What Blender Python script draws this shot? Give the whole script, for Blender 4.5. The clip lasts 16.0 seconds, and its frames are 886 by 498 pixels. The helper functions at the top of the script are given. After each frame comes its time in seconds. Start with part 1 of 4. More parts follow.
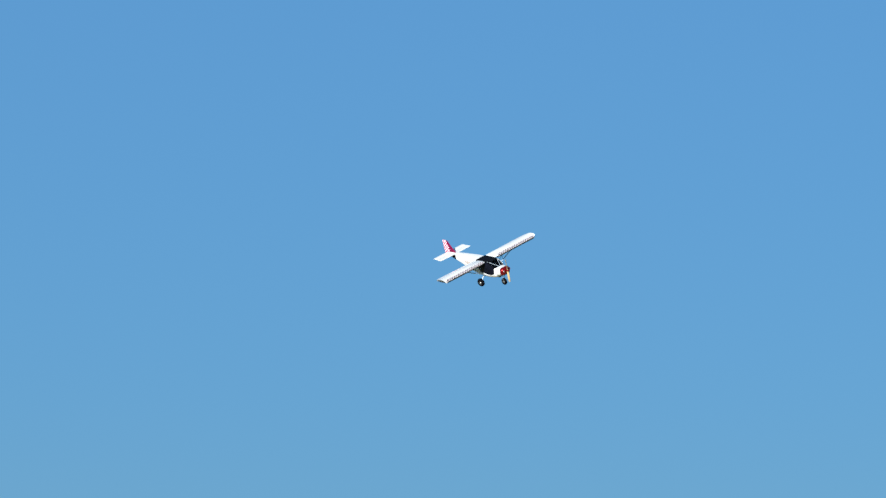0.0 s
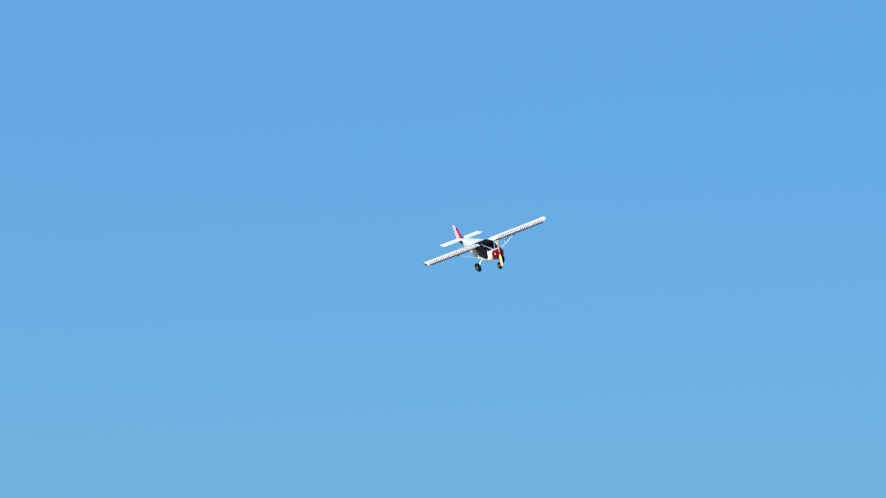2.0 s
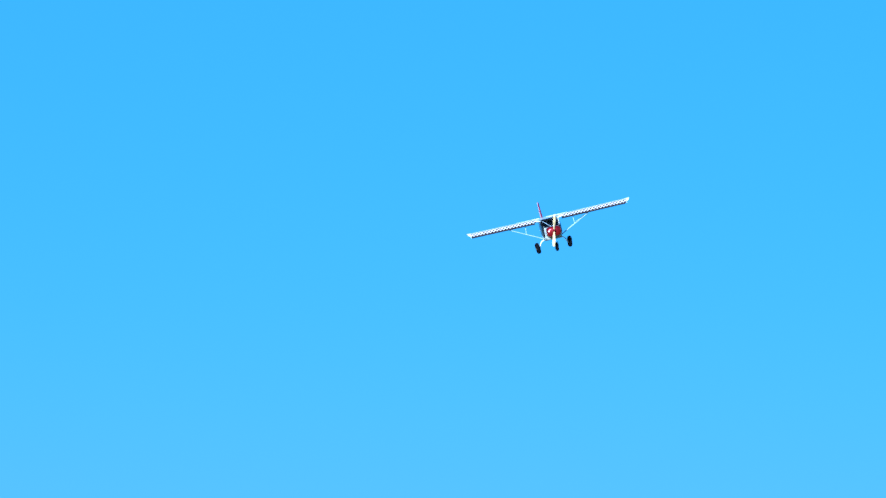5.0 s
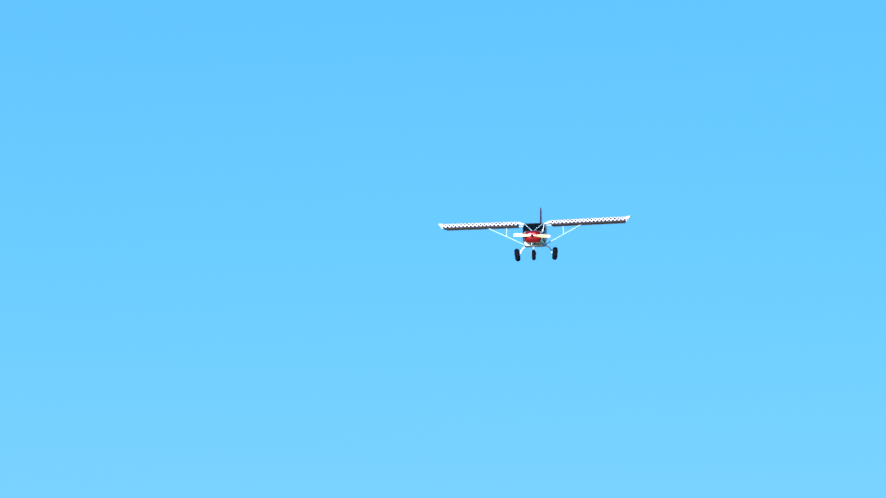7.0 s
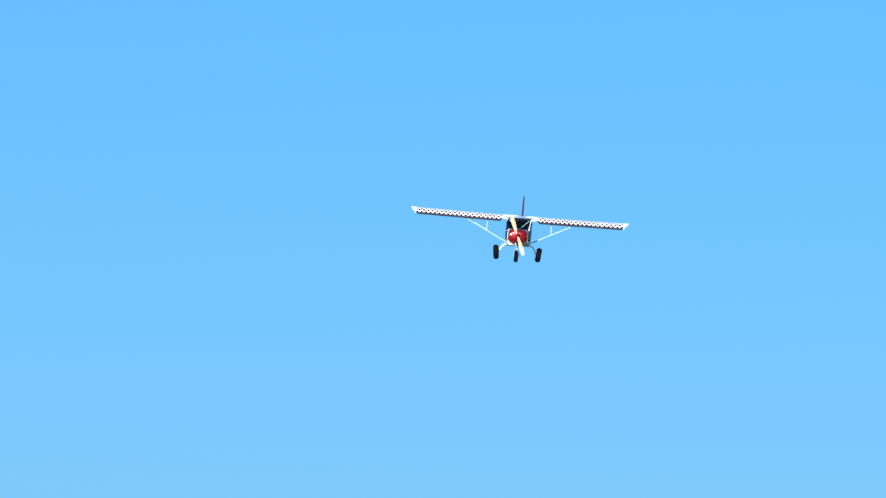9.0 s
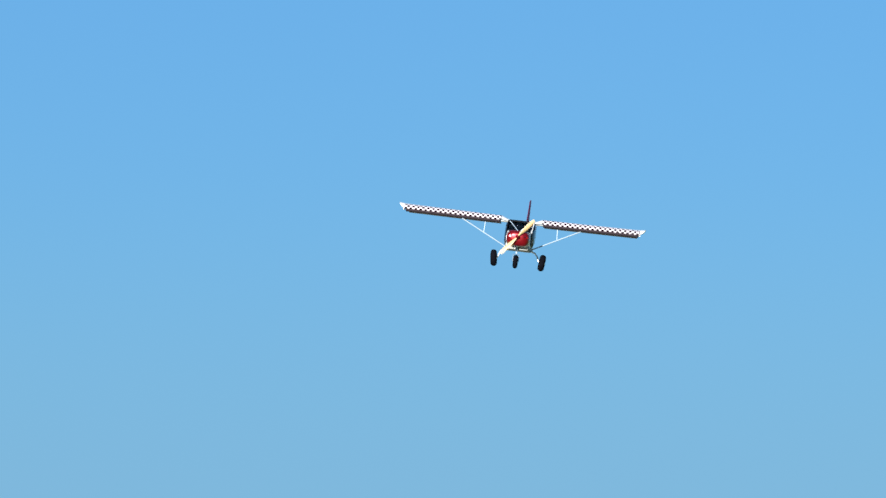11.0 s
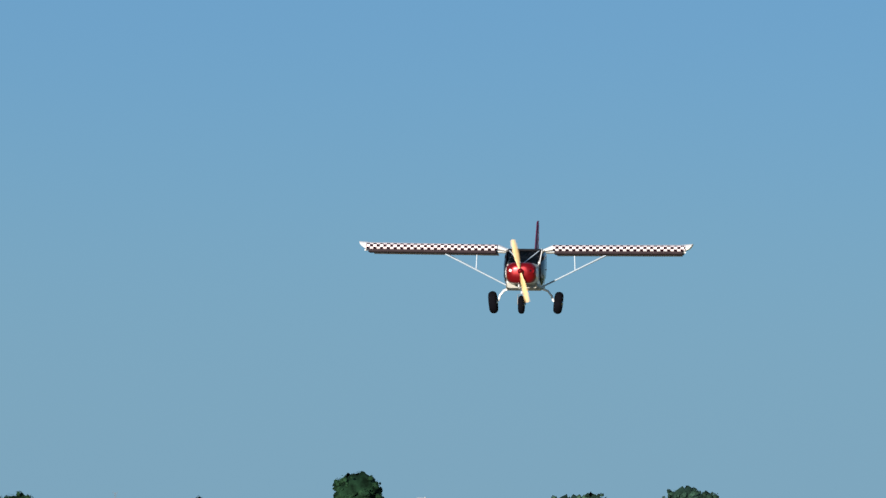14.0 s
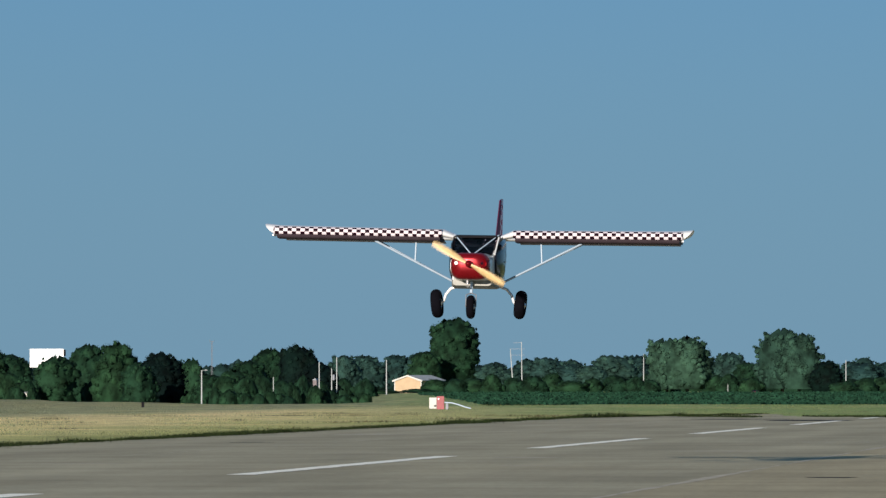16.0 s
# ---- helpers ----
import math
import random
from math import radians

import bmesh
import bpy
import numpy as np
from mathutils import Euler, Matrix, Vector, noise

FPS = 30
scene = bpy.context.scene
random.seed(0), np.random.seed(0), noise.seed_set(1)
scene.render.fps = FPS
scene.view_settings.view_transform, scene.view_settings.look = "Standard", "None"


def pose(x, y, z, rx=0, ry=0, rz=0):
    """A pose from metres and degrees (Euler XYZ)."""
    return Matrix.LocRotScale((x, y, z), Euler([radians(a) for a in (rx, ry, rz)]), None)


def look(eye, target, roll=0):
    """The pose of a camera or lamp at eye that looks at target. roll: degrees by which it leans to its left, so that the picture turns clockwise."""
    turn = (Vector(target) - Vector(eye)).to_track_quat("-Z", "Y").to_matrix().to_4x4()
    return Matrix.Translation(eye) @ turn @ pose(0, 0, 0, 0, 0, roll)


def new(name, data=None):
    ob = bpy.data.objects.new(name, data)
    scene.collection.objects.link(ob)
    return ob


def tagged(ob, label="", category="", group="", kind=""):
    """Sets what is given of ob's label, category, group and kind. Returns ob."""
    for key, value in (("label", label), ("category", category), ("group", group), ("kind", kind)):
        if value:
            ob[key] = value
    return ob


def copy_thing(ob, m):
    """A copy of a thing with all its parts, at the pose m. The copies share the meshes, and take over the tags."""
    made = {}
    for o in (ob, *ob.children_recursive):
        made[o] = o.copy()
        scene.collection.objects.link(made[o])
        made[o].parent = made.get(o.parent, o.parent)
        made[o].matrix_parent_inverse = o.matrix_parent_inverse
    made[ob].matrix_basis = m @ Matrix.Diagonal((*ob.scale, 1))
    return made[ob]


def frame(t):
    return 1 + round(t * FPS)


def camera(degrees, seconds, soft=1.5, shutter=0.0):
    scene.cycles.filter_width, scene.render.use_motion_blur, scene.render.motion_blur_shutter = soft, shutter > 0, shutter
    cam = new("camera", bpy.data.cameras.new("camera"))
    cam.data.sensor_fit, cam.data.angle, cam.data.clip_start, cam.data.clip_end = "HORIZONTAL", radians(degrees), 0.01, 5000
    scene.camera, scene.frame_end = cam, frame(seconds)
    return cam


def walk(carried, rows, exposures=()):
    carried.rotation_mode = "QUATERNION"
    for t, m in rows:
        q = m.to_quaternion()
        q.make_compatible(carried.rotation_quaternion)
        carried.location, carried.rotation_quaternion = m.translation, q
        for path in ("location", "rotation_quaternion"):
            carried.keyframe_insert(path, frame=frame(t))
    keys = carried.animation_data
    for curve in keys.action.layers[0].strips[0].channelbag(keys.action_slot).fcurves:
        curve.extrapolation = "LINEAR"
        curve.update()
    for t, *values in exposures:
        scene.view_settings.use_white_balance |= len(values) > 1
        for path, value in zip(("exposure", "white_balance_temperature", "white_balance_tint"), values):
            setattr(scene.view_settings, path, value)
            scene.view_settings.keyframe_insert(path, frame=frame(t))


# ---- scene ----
# ---- the camera: a long lens on a person's shoulder beside the runway ----
PATH = [
    (0, pose(0, 0, 1.75, 94.8637, -0.5978, 8.0975)),
    (0.5, pose(0, 0, 1.75, 94.7664, -0.5979, 7.2324)),
    (1, pose(0, 0, 1.75, 94.6702, -0.5980, 6.4078)),
    (1.5, pose(0, 0, 1.75, 94.5771, -0.5981, 5.6534)),
    (2, pose(0, 0, 1.75, 94.4826, -0.5982, 4.9962)),
    (2.5, pose(0, 0, 1.75, 94.4148, -0.5982, 4.4827)),
    (3, pose(0, 0, 1.75, 94.3622, -0.5983, 4.1291)),
    (3.5, pose(0, 0, 1.75, 94.3092, -0.5983, 3.8911)),
    (4, pose(0, 0, 1.75, 94.2392, -0.5984, 3.7596)),
    (4.2, pose(0, 0, 1.75, 94.2151, -0.5984, 3.7290)),
    (4.7, pose(0, 0, 1.75, 94.1600, -0.5984, 3.6917)),
    (5.25, pose(0, 0, 1.75, 94.1088, -0.5985, 3.7508)),
    (5.8, pose(0, 0, 1.75, 94.0704, -0.5985, 3.8736)),
    (6.3, pose(0, 0, 1.75, 94.0476, -0.5985, 3.9148)),
    (6.5, pose(0, 0, 1.75, 94.0417, -0.5985, 3.8671)),
    (7, pose(0, 0, 1.75, 94.0107, -0.5985, 3.7731)),
    (7.5, pose(0, 0, 1.75, 93.9503, -0.5986, 3.7822)),
    (8, pose(0, 0, 1.75, 93.8615, -0.5986, 3.8580)),
    (8.5, pose(0, 0, 1.75, 93.7529, -0.5987, 3.9307)),
    (9, pose(0, 0, 1.75, 93.5908, -0.5988, 3.9524)),
    (9.2, pose(0, 0, 1.75, 93.5245, -0.5989, 3.9702)),
    (9.7, pose(0, 0, 1.75, 93.3748, -0.5990, 4.0337)),
    (10.3, pose(0, 0, 1.75, 93.2219, -0.5991, 4.1434)),
    (10.9, pose(0, 0, 1.75, 93.0874, -0.5991, 4.2748)),
    (11.5, pose(0, 0, 1.75, 92.9602, -0.5992, 4.4125)),
    (12, pose(0, 0, 1.75, 92.8563, -0.5993, 4.5289)),
    (12.5, pose(0, 0, 1.75, 92.7386, -0.5993, 4.6768)),
    (13, pose(0, 0, 1.75, 92.6083, -0.5994, 4.8606)),
    (13.5, pose(0, 0, 1.75, 92.4574, -0.5994, 5.0955)),
    (14, pose(0, 0, 1.75, 92.2758, -0.5995, 5.3427)),
    (14.5, pose(0, 0, 1.75, 92.0282, -0.3698, 5.4752)),
    (15, pose(0, 0, 1.75, 91.7262, -0.2299, 5.6165)),
    (15.5, pose(0, 0, 1.75, 91.4037, -0.1000, 5.8244)),
    (16, pose(0, 0, 1.75, 91.0667, -0.0000, 6.0979)),
]
cam = camera(6.902, 16.0, soft=1.4, shutter=0.08)
EXPOSURES = [
    (0, 0.93, 5950, 11), (2, 1.11, 5850, 10.5), (2.5, 1.16, 5400, 8), (3, 1.23, 4700, 5), (3.5, 1.23, 4200, 3), (4.2, 1.23, 4150, 2), (6.3, 1.62, 4850, 5), (9, 1.48, 5400, 9),
    (12, 1.14, 6250, 12.5), (12.5, 1.12, 6400, 13.2), (14.0, 0.92, 6700, 15.4), (14.5, 0.81, 6850, 16.5), (15, 0.75, 6750, 16.5), (16, 0.64, 6600, 17.2),
]
walk(cam, PATH, EXPOSURES)

# ---- light: a low sun behind the camera, clear sky ----
SUN_WAY = Vector((1.33, 4.9, -1.0)).normalized()
SUN_UP = math.asin(-SUN_WAY.z)
world = bpy.data.worlds.new("sky")
scene.world = world
world.use_nodes = True
sky = world.node_tree.nodes.new("ShaderNodeTexSky")
sky.sky_type, sky.sun_disc = "NISHITA", False
sky.sun_elevation, sky.sun_rotation = SUN_UP, radians(195)
sky.air_density, sky.dust_density, sky.ozone_density = 0.88, 0.0, 7.4
back = world.node_tree.nodes["Background"]
back.inputs["Strength"].default_value = 0.049
# thin haze, thickest at the horizon, evens the clear sky out
haze = world.node_tree.nodes.new("ShaderNodeMix")
haze.data_type = "RGBA"
haze.inputs[7].default_value = (1.95, 4.1, 5.7, 1)
sky_way, sky_up, sky_thick = (world.node_tree.nodes.new("ShaderNode" + kind) for kind in ("TexCoord", "SeparateXYZ", "MapRange"))
sky_thick.interpolation_type = "SMOOTHSTEP"
for slot, number in (("From Min", 0.0), ("From Max", 0.07), ("To Min", 0.85), ("To Max", 0.45)):
    sky_thick.inputs[slot].default_value = number
world.node_tree.links.new(sky_way.outputs["Generated"], sky_up.inputs[0])
world.node_tree.links.new(sky_up.outputs["Z"], sky_thick.inputs["Value"])
world.node_tree.links.new(sky_thick.outputs["Result"], haze.inputs[0])
world.node_tree.links.new(sky.outputs[0], haze.inputs[6])
world.node_tree.links.new(haze.outputs[2], back.inputs["Color"])
sun = new("sun", bpy.data.lights.new("sun", "SUN"))
sun.data.energy, sun.data.angle, sun.data.color = 4.3, radians(0.5), (1.0, 0.945, 0.82)
sun.matrix_basis = look((0, 0, 60), Vector((0, 0, 60)) + SUN_WAY)


# ---- materials ----
def material(name, color, rough=0.6, metal=0.0, vary=0.15, size=3.0, grain=0.0, grain_size=40.0, coat=0.0, own=0.0, shine=0.5):
    """A surface with broad stains of the given size (per metre), fine grain, and a shade of its own for each object."""
    m = bpy.data.materials.new(name)
    m.use_nodes = True
    nodes, links = m.node_tree.nodes, m.node_tree.links
    bsdf = nodes["Principled BSDF"]
    bsdf.inputs["Metallic"].default_value = metal
    bsdf.inputs["Coat Weight"].default_value = coat
    bsdf.inputs["Specular IOR Level"].default_value = shine
    place = nodes.new("ShaderNodeTexCoord")
    broad = nodes.new("ShaderNodeTexNoise")
    broad.inputs["Scale"].default_value, broad.inputs["Detail"].default_value = size, 6
    links.new(place.outputs["Object"], broad.inputs["Vector"])
    ramp = nodes.new("ShaderNodeMapRange")
    ramp.inputs["From Min"].default_value, ramp.inputs["From Max"].default_value = 0.3, 0.7
    ramp.inputs["To Min"].default_value, ramp.inputs["To Max"].default_value = 1 - vary, 1 + vary
    links.new(broad.outputs["Fac"], ramp.inputs["Value"])
    value = ramp.outputs["Result"]
    if own:
        info = nodes.new("ShaderNodeObjectInfo")
        mine = nodes.new("ShaderNodeMapRange")
        mine.inputs["To Min"].default_value, mine.inputs["To Max"].default_value = 1 - own, 1 + own
        links.new(info.outputs["Random"], mine.inputs["Value"])
        both = nodes.new("ShaderNodeMath")
        both.operation = "MULTIPLY"
        links.new(value, both.inputs[0]), links.new(mine.outputs["Result"], both.inputs[1])
        value = both.outputs[0]
    mix = nodes.new("ShaderNodeVectorMath")
    mix.operation = "SCALE"
    mix.inputs[0].default_value = color
    links.new(value, mix.inputs["Scale"])
    links.new(mix.outputs[0], bsdf.inputs["Base Color"])
    fine = nodes.new("ShaderNodeTexNoise")
    fine.inputs["Scale"].default_value, fine.inputs["Detail"].default_value = grain_size, 4
    links.new(place.outputs["Object"], fine.inputs["Vector"])
    gloss = nodes.new("ShaderNodeMapRange")
    gloss.inputs["To Min"].default_value, gloss.inputs["To Max"].default_value = max(0.03, rough - 0.1), min(1, rough + 0.1)
    links.new(fine.outputs["Fac"], gloss.inputs["Value"])
    links.new(gloss.outputs["Result"], bsdf.inputs["Roughness"])
    if grain:
        bump = nodes.new("ShaderNodeBump")
        bump.inputs["Strength"].default_value, bump.inputs["Distance"].default_value = grain, 0.02
        links.new(fine.outputs["Fac"], bump.inputs["Height"])
        links.new(bump.outputs[0], bsdf.inputs["Normal"])
    return m


def checks(name, dark, light, rough=0.35):
    """Painted squares that follow the mesh's own map, one unit a square."""
    m = material(name, light, rough, vary=0.05, shine=0.06)
    nodes, links = m.node_tree.nodes, m.node_tree.links
    uv = nodes.new("ShaderNodeUVMap")
    uv.uv_map = "squares"
    tex = nodes.new("ShaderNodeTexChecker")
    tex.inputs["Scale"].default_value = 1.0
    tex.inputs["Color1"].default_value, tex.inputs["Color2"].default_value = (*dark, 1), (*light, 1)
    links.new(uv.outputs[0], tex.inputs["Vector"])
    links.new(tex.outputs["Color"], nodes["Principled BSDF"].inputs["Base Color"])
    return m


def foliage(name, color, warm):
    """Leaves: two greens mixed leaf by leaf and tree by tree, a little light through them."""
    m = bpy.data.materials.new(name)
    m.use_nodes = True
    nodes, links = m.node_tree.nodes, m.node_tree.links
    bsdf = nodes["Principled BSDF"]
    geo, info = nodes.new("ShaderNodeNewGeometry"), nodes.new("ShaderNodeObjectInfo")
    mix, shade = nodes.new("ShaderNodeMix"), nodes.new("ShaderNodeMix")
    mix.data_type = shade.data_type = "RGBA"
    mix.inputs[6].default_value, mix.inputs[7].default_value = (*color, 1), (*warm, 1)
    links.new(geo.outputs["Random Per Island"], mix.inputs[0])
    shade.blend_type = "MULTIPLY"
    shade.inputs[0].default_value = 1.0
    tone = nodes.new("ShaderNodeValToRGB")
    tone.color_ramp.elements[0].color, tone.color_ramp.elements[1].color = (0.72, 0.80, 0.84, 1), (1.15, 1.13, 1.0, 1)
    links.new(info.outputs["Random"], tone.inputs[0])
    links.new(mix.outputs[2], shade.inputs[6]), links.new(tone.outputs[0], shade.inputs[7])
    # noise lightens and darkens clumps: lit tufts and dark hollows put into the colour
    place, clump, much = nodes.new("ShaderNodeTexCoord"), nodes.new("ShaderNodeTexNoise"), nodes.new("ShaderNodeMapRange")
    clump.inputs["Scale"].default_value, clump.inputs["Detail"].default_value = 0.42, 4
    links.new(place.outputs["Object"], clump.inputs["Vector"])
    much.inputs["From Min"].default_value, much.inputs["From Max"].default_value = 0.36, 0.64
    much.inputs["To Min"].default_value, much.inputs["To Max"].default_value = 0.42, 1.5
    links.new(clump.outputs["Fac"], much.inputs["Value"])
    out = nodes.new("ShaderNodeVectorMath")
    out.operation = "SCALE"
    links.new(shade.outputs[2], out.inputs[0]), links.new(much.outputs["Result"], out.inputs["Scale"])
    links.new(out.outputs[0], bsdf.inputs["Base Color"])
    bsdf.inputs["Roughness"].default_value = 0.8
    bsdf.inputs["Specular IOR Level"].default_value = 0.05
    return m


def ground_material():
    """Mown grass by the runway, a dry band beyond it, then rough pasture; the strips run along the runway."""
    m = bpy.data.materials.new("grassland")
    m.use_nodes = True
    nodes, links = m.node_tree.nodes, m.node_tree.links
    bsdf = nodes["Principled BSDF"]
    geo, sep = nodes.new("ShaderNodeNewGeometry"), nodes.new("ShaderNodeSeparateXYZ")
    links.new(geo.outputs["Position"], sep.inputs[0])
    wob = nodes.new("ShaderNodeTexNoise")
    wob.inputs["Scale"].default_value, wob.inputs["Detail"].default_value = 0.05, 5
    links.new(geo.outputs["Position"], wob.inputs["Vector"])
    shift = nodes.new("ShaderNodeMath")
    shift.operation, shift.inputs[1].default_value = "MULTIPLY_ADD", 22.0
    links.new(wob.outputs["Fac"], shift.inputs[0]), links.new(sep.outputs["X"], shift.inputs[2])
    strip = nodes.new("ShaderNodeMapRange")
    strip.inputs["From Min"].default_value, strip.inputs["From Max"].default_value = -100, 0
    links.new(shift.outputs[0], strip.inputs["Value"])
    ramp = nodes.new("ShaderNodeValToRGB")
    e = ramp.color_ramp.elements
    e[0].position, e[0].color = 0.0, (0.30, 0.29, 0.16, 1)
    e[1].position, e[1].color = 1.0, (0.26, 0.30, 0.11, 1)
    for at, color in ((0.36, (0.31, 0.32, 0.18, 1)), (0.46, (0.88, 0.70, 0.35, 1)), (0.62, (0.76, 0.64, 0.29, 1)), (0.72, (0.42, 0.42, 0.16, 1)), (0.8, (0.31, 0.36, 0.12, 1))):
        ramp.color_ramp.elements.new(at).color = color
    links.new(strip.outputs["Result"], ramp.inputs[0])
    far = nodes.new("ShaderNodeMapRange")
    far.inputs["From Min"].default_value, far.inputs["From Max"].default_value = 330, 520
    links.new(sep.outputs["Y"], far.inputs["Value"])
    green = nodes.new("ShaderNodeMix")
    green.data_type = "RGBA"
    green.inputs[7].default_value = (0.22, 0.32, 0.115, 1)
    part_of = nodes.new("ShaderNodeMath")
    part_of.operation, part_of.inputs[1].default_value = "MULTIPLY", 0.92
    beyond = nodes.new("ShaderNodeMapRange")
    beyond.inputs["From Min"].default_value, beyond.inputs["From Max"].default_value = 2, 24
    slant = nodes.new("ShaderNodeMath")
    slant.operation, slant.inputs[1].default_value = "MULTIPLY_ADD", 0.115
    links.new(sep.outputs["Y"], slant.inputs[0]), links.new(shift.outputs[0], slant.inputs[2])
    links.new(slant.outputs[0], beyond.inputs["Value"])
    both = nodes.new("ShaderNodeMath")
    both.operation = "MULTIPLY"
    links.new(far.outputs["Result"], both.inputs[0]), links.new(beyond.outputs["Result"], both.inputs[1])
    links.new(both.outputs[0], part_of.inputs[0]), links.new(part_of.outputs[0], green.inputs[0])
    links.new(ramp.outputs[0], green.inputs[6])
    fine = nodes.new("ShaderNodeTexNoise")
    fine.inputs["Scale"].default_value, fine.inputs["Detail"].default_value = 0.7, 8
    links.new(geo.outputs["Position"], fine.inputs["Vector"])
    tone = nodes.new("ShaderNodeMapRange")
    tone.inputs["From Min"].default_value, tone.inputs["From Max"].default_value = 0.3, 0.7
    tone.inputs["To Min"].default_value, tone.inputs["To Max"].default_value = 0.6, 1.35
    links.new(fine.outputs["Fac"], tone.inputs["Value"])
    out = nodes.new("ShaderNodeVectorMath")
    out.operation = "SCALE"
    # patches where the grass has stayed green
    blot, keep, patchy = nodes.new("ShaderNodeTexNoise"), nodes.new("ShaderNodeMapRange"), nodes.new("ShaderNodeMix")
    blot.inputs["Scale"].default_value, blot.inputs["Detail"].default_value = 0.14, 6
    links.new(geo.outputs["Position"], blot.inputs["Vector"])
    keep.inputs["From Min"].default_value, keep.inputs["From Max"].default_value = 0.52, 0.66
    keep.inputs["To Max"].default_value = 0.5
    links.new(blot.outputs["Fac"], keep.inputs["Value"])
    patchy.data_type = "RGBA"
    patchy.inputs[7].default_value = (0.20, 0.235, 0.085, 1)
    links.new(keep.outputs["Result"], patchy.inputs[0]), links.new(green.outputs[2], patchy.inputs[6])
    # straw patches in the green
    straw, much, dry = nodes.new("ShaderNodeTexNoise"), nodes.new("ShaderNodeMapRange"), nodes.new("ShaderNodeMix")
    straw.inputs["Scale"].default_value, straw.inputs["Detail"].default_value = 0.085, 5
    links.new(geo.outputs["Position"], straw.inputs["Vector"])
    much.inputs["From Min"].default_value, much.inputs["From Max"].default_value, much.inputs["To Max"].default_value = 0.53, 0.68, 0.7
    links.new(straw.outputs["Fac"], much.inputs["Value"])
    dry.data_type = "RGBA"
    dry.inputs[7].default_value = (0.58, 0.47, 0.25, 1)
    links.new(much.outputs["Result"], dry.inputs[0]), links.new(patchy.outputs[2], dry.inputs[6])
    links.new(dry.outputs[2], out.inputs[0]), links.new(tone.outputs["Result"], out.inputs["Scale"])
    links.new(out.outputs[0], bsdf.inputs["Base Color"])
    bsdf.inputs["Roughness"].default_value = 1.0
    bsdf.inputs["Specular IOR Level"].default_value = 0.1
    tuft = nodes.new("ShaderNodeTexNoise")
    tuft.inputs["Scale"].default_value, tuft.inputs["Detail"].default_value = 9.0, 5
    links.new(geo.outputs["Position"], tuft.inputs["Vector"])
    bump = nodes.new("ShaderNodeBump")
    bump.inputs["Strength"].default_value, bump.inputs["Distance"].default_value = 1.0, 0.15
    links.new(tuft.outputs["Fac"], bump.inputs["Height"])
    links.new(bump.outputs[0], bsdf.inputs["Normal"])
    return m


def asphalt_material():
    """Old grey asphalt, browner in the lane on the camera's side, with stains drawn out along and across the runway."""
    m = bpy.data.materials.new("asphalt")
    m.use_nodes = True
    nodes, links = m.node_tree.nodes, m.node_tree.links
    bsdf = nodes["Principled BSDF"]
    geo, sep = nodes.new("ShaderNodeNewGeometry"), nodes.new("ShaderNodeSeparateXYZ")
    links.new(geo.outputs["Position"], sep.inputs[0])
    lane = nodes.new("ShaderNodeMapRange")
    lane.inputs["From Min"].default_value, lane.inputs["From Max"].default_value = -10.0, -9.6
    links.new(sep.outputs["X"], lane.inputs["Value"])
    tint = nodes.new("ShaderNodeMix")
    tint.data_type = "RGBA"
    tint.inputs[6].default_value, tint.inputs[7].default_value = (0.37, 0.333, 0.233, 1), (0.388, 0.333, 0.219, 1)
    links.new(lane.outputs["Result"], tint.inputs[0])
    value = None
    for scale, low, high in (((0.35, 0.04, 1), 0.82, 1.16), ((0.12, 0.25, 1), 0.88, 1.12), ((6, 1.5, 1), 0.92, 1.08)):
        spread = nodes.new("ShaderNodeMapping")
        spread.inputs["Scale"].default_value = scale
        links.new(geo.outputs["Position"], spread.inputs["Vector"])
        tex = nodes.new("ShaderNodeTexNoise")
        tex.inputs["Scale"].default_value, tex.inputs["Detail"].default_value = 1.0, 6
        links.new(spread.outputs[0], tex.inputs["Vector"])
        ran = nodes.new("ShaderNodeMapRange")
        ran.inputs["From Min"].default_value, ran.inputs["From Max"].default_value = 0.3, 0.7
        ran.inputs["To Min"].default_value, ran.inputs["To Max"].default_value = low, high
        links.new(tex.outputs["Fac"], ran.inputs["Value"])
        if value is None:
            value = ran.outputs["Result"]
        else:
            times = nodes.new("ShaderNodeMath")
            times.operation = "MULTIPLY"
            links.new(value, times.inputs[0]), links.new(ran.outputs["Result"], times.inputs[1])
            value = times.outputs[0]
    out = nodes.new("ShaderNodeVectorMath")
    out.operation = "SCALE"
    links.new(tint.outputs[2], out.inputs[0]), links.new(value, out.inputs["Scale"])
    links.new(out.outputs[0], bsdf.inputs["Base Color"])
    bsdf.inputs["Roughness"].default_value = 0.95
    bsdf.inputs["Specular IOR Level"].default_value = 0.06
    grit = nodes.new("ShaderNodeTexNoise")
    grit.inputs["Scale"].default_value, grit.inputs["Detail"].default_value = 25, 4
    links.new(geo.outputs["Position"], grit.inputs["Vector"])
    bump = nodes.new("ShaderNodeBump")
    bump.inputs["Strength"].default_value, bump.inputs["Distance"].default_value = 0.6, 0.02
    links.new(grit.outputs["Fac"], bump.inputs["Height"])
    links.new(bump.outputs[0], bsdf.inputs["Normal"])
    return m


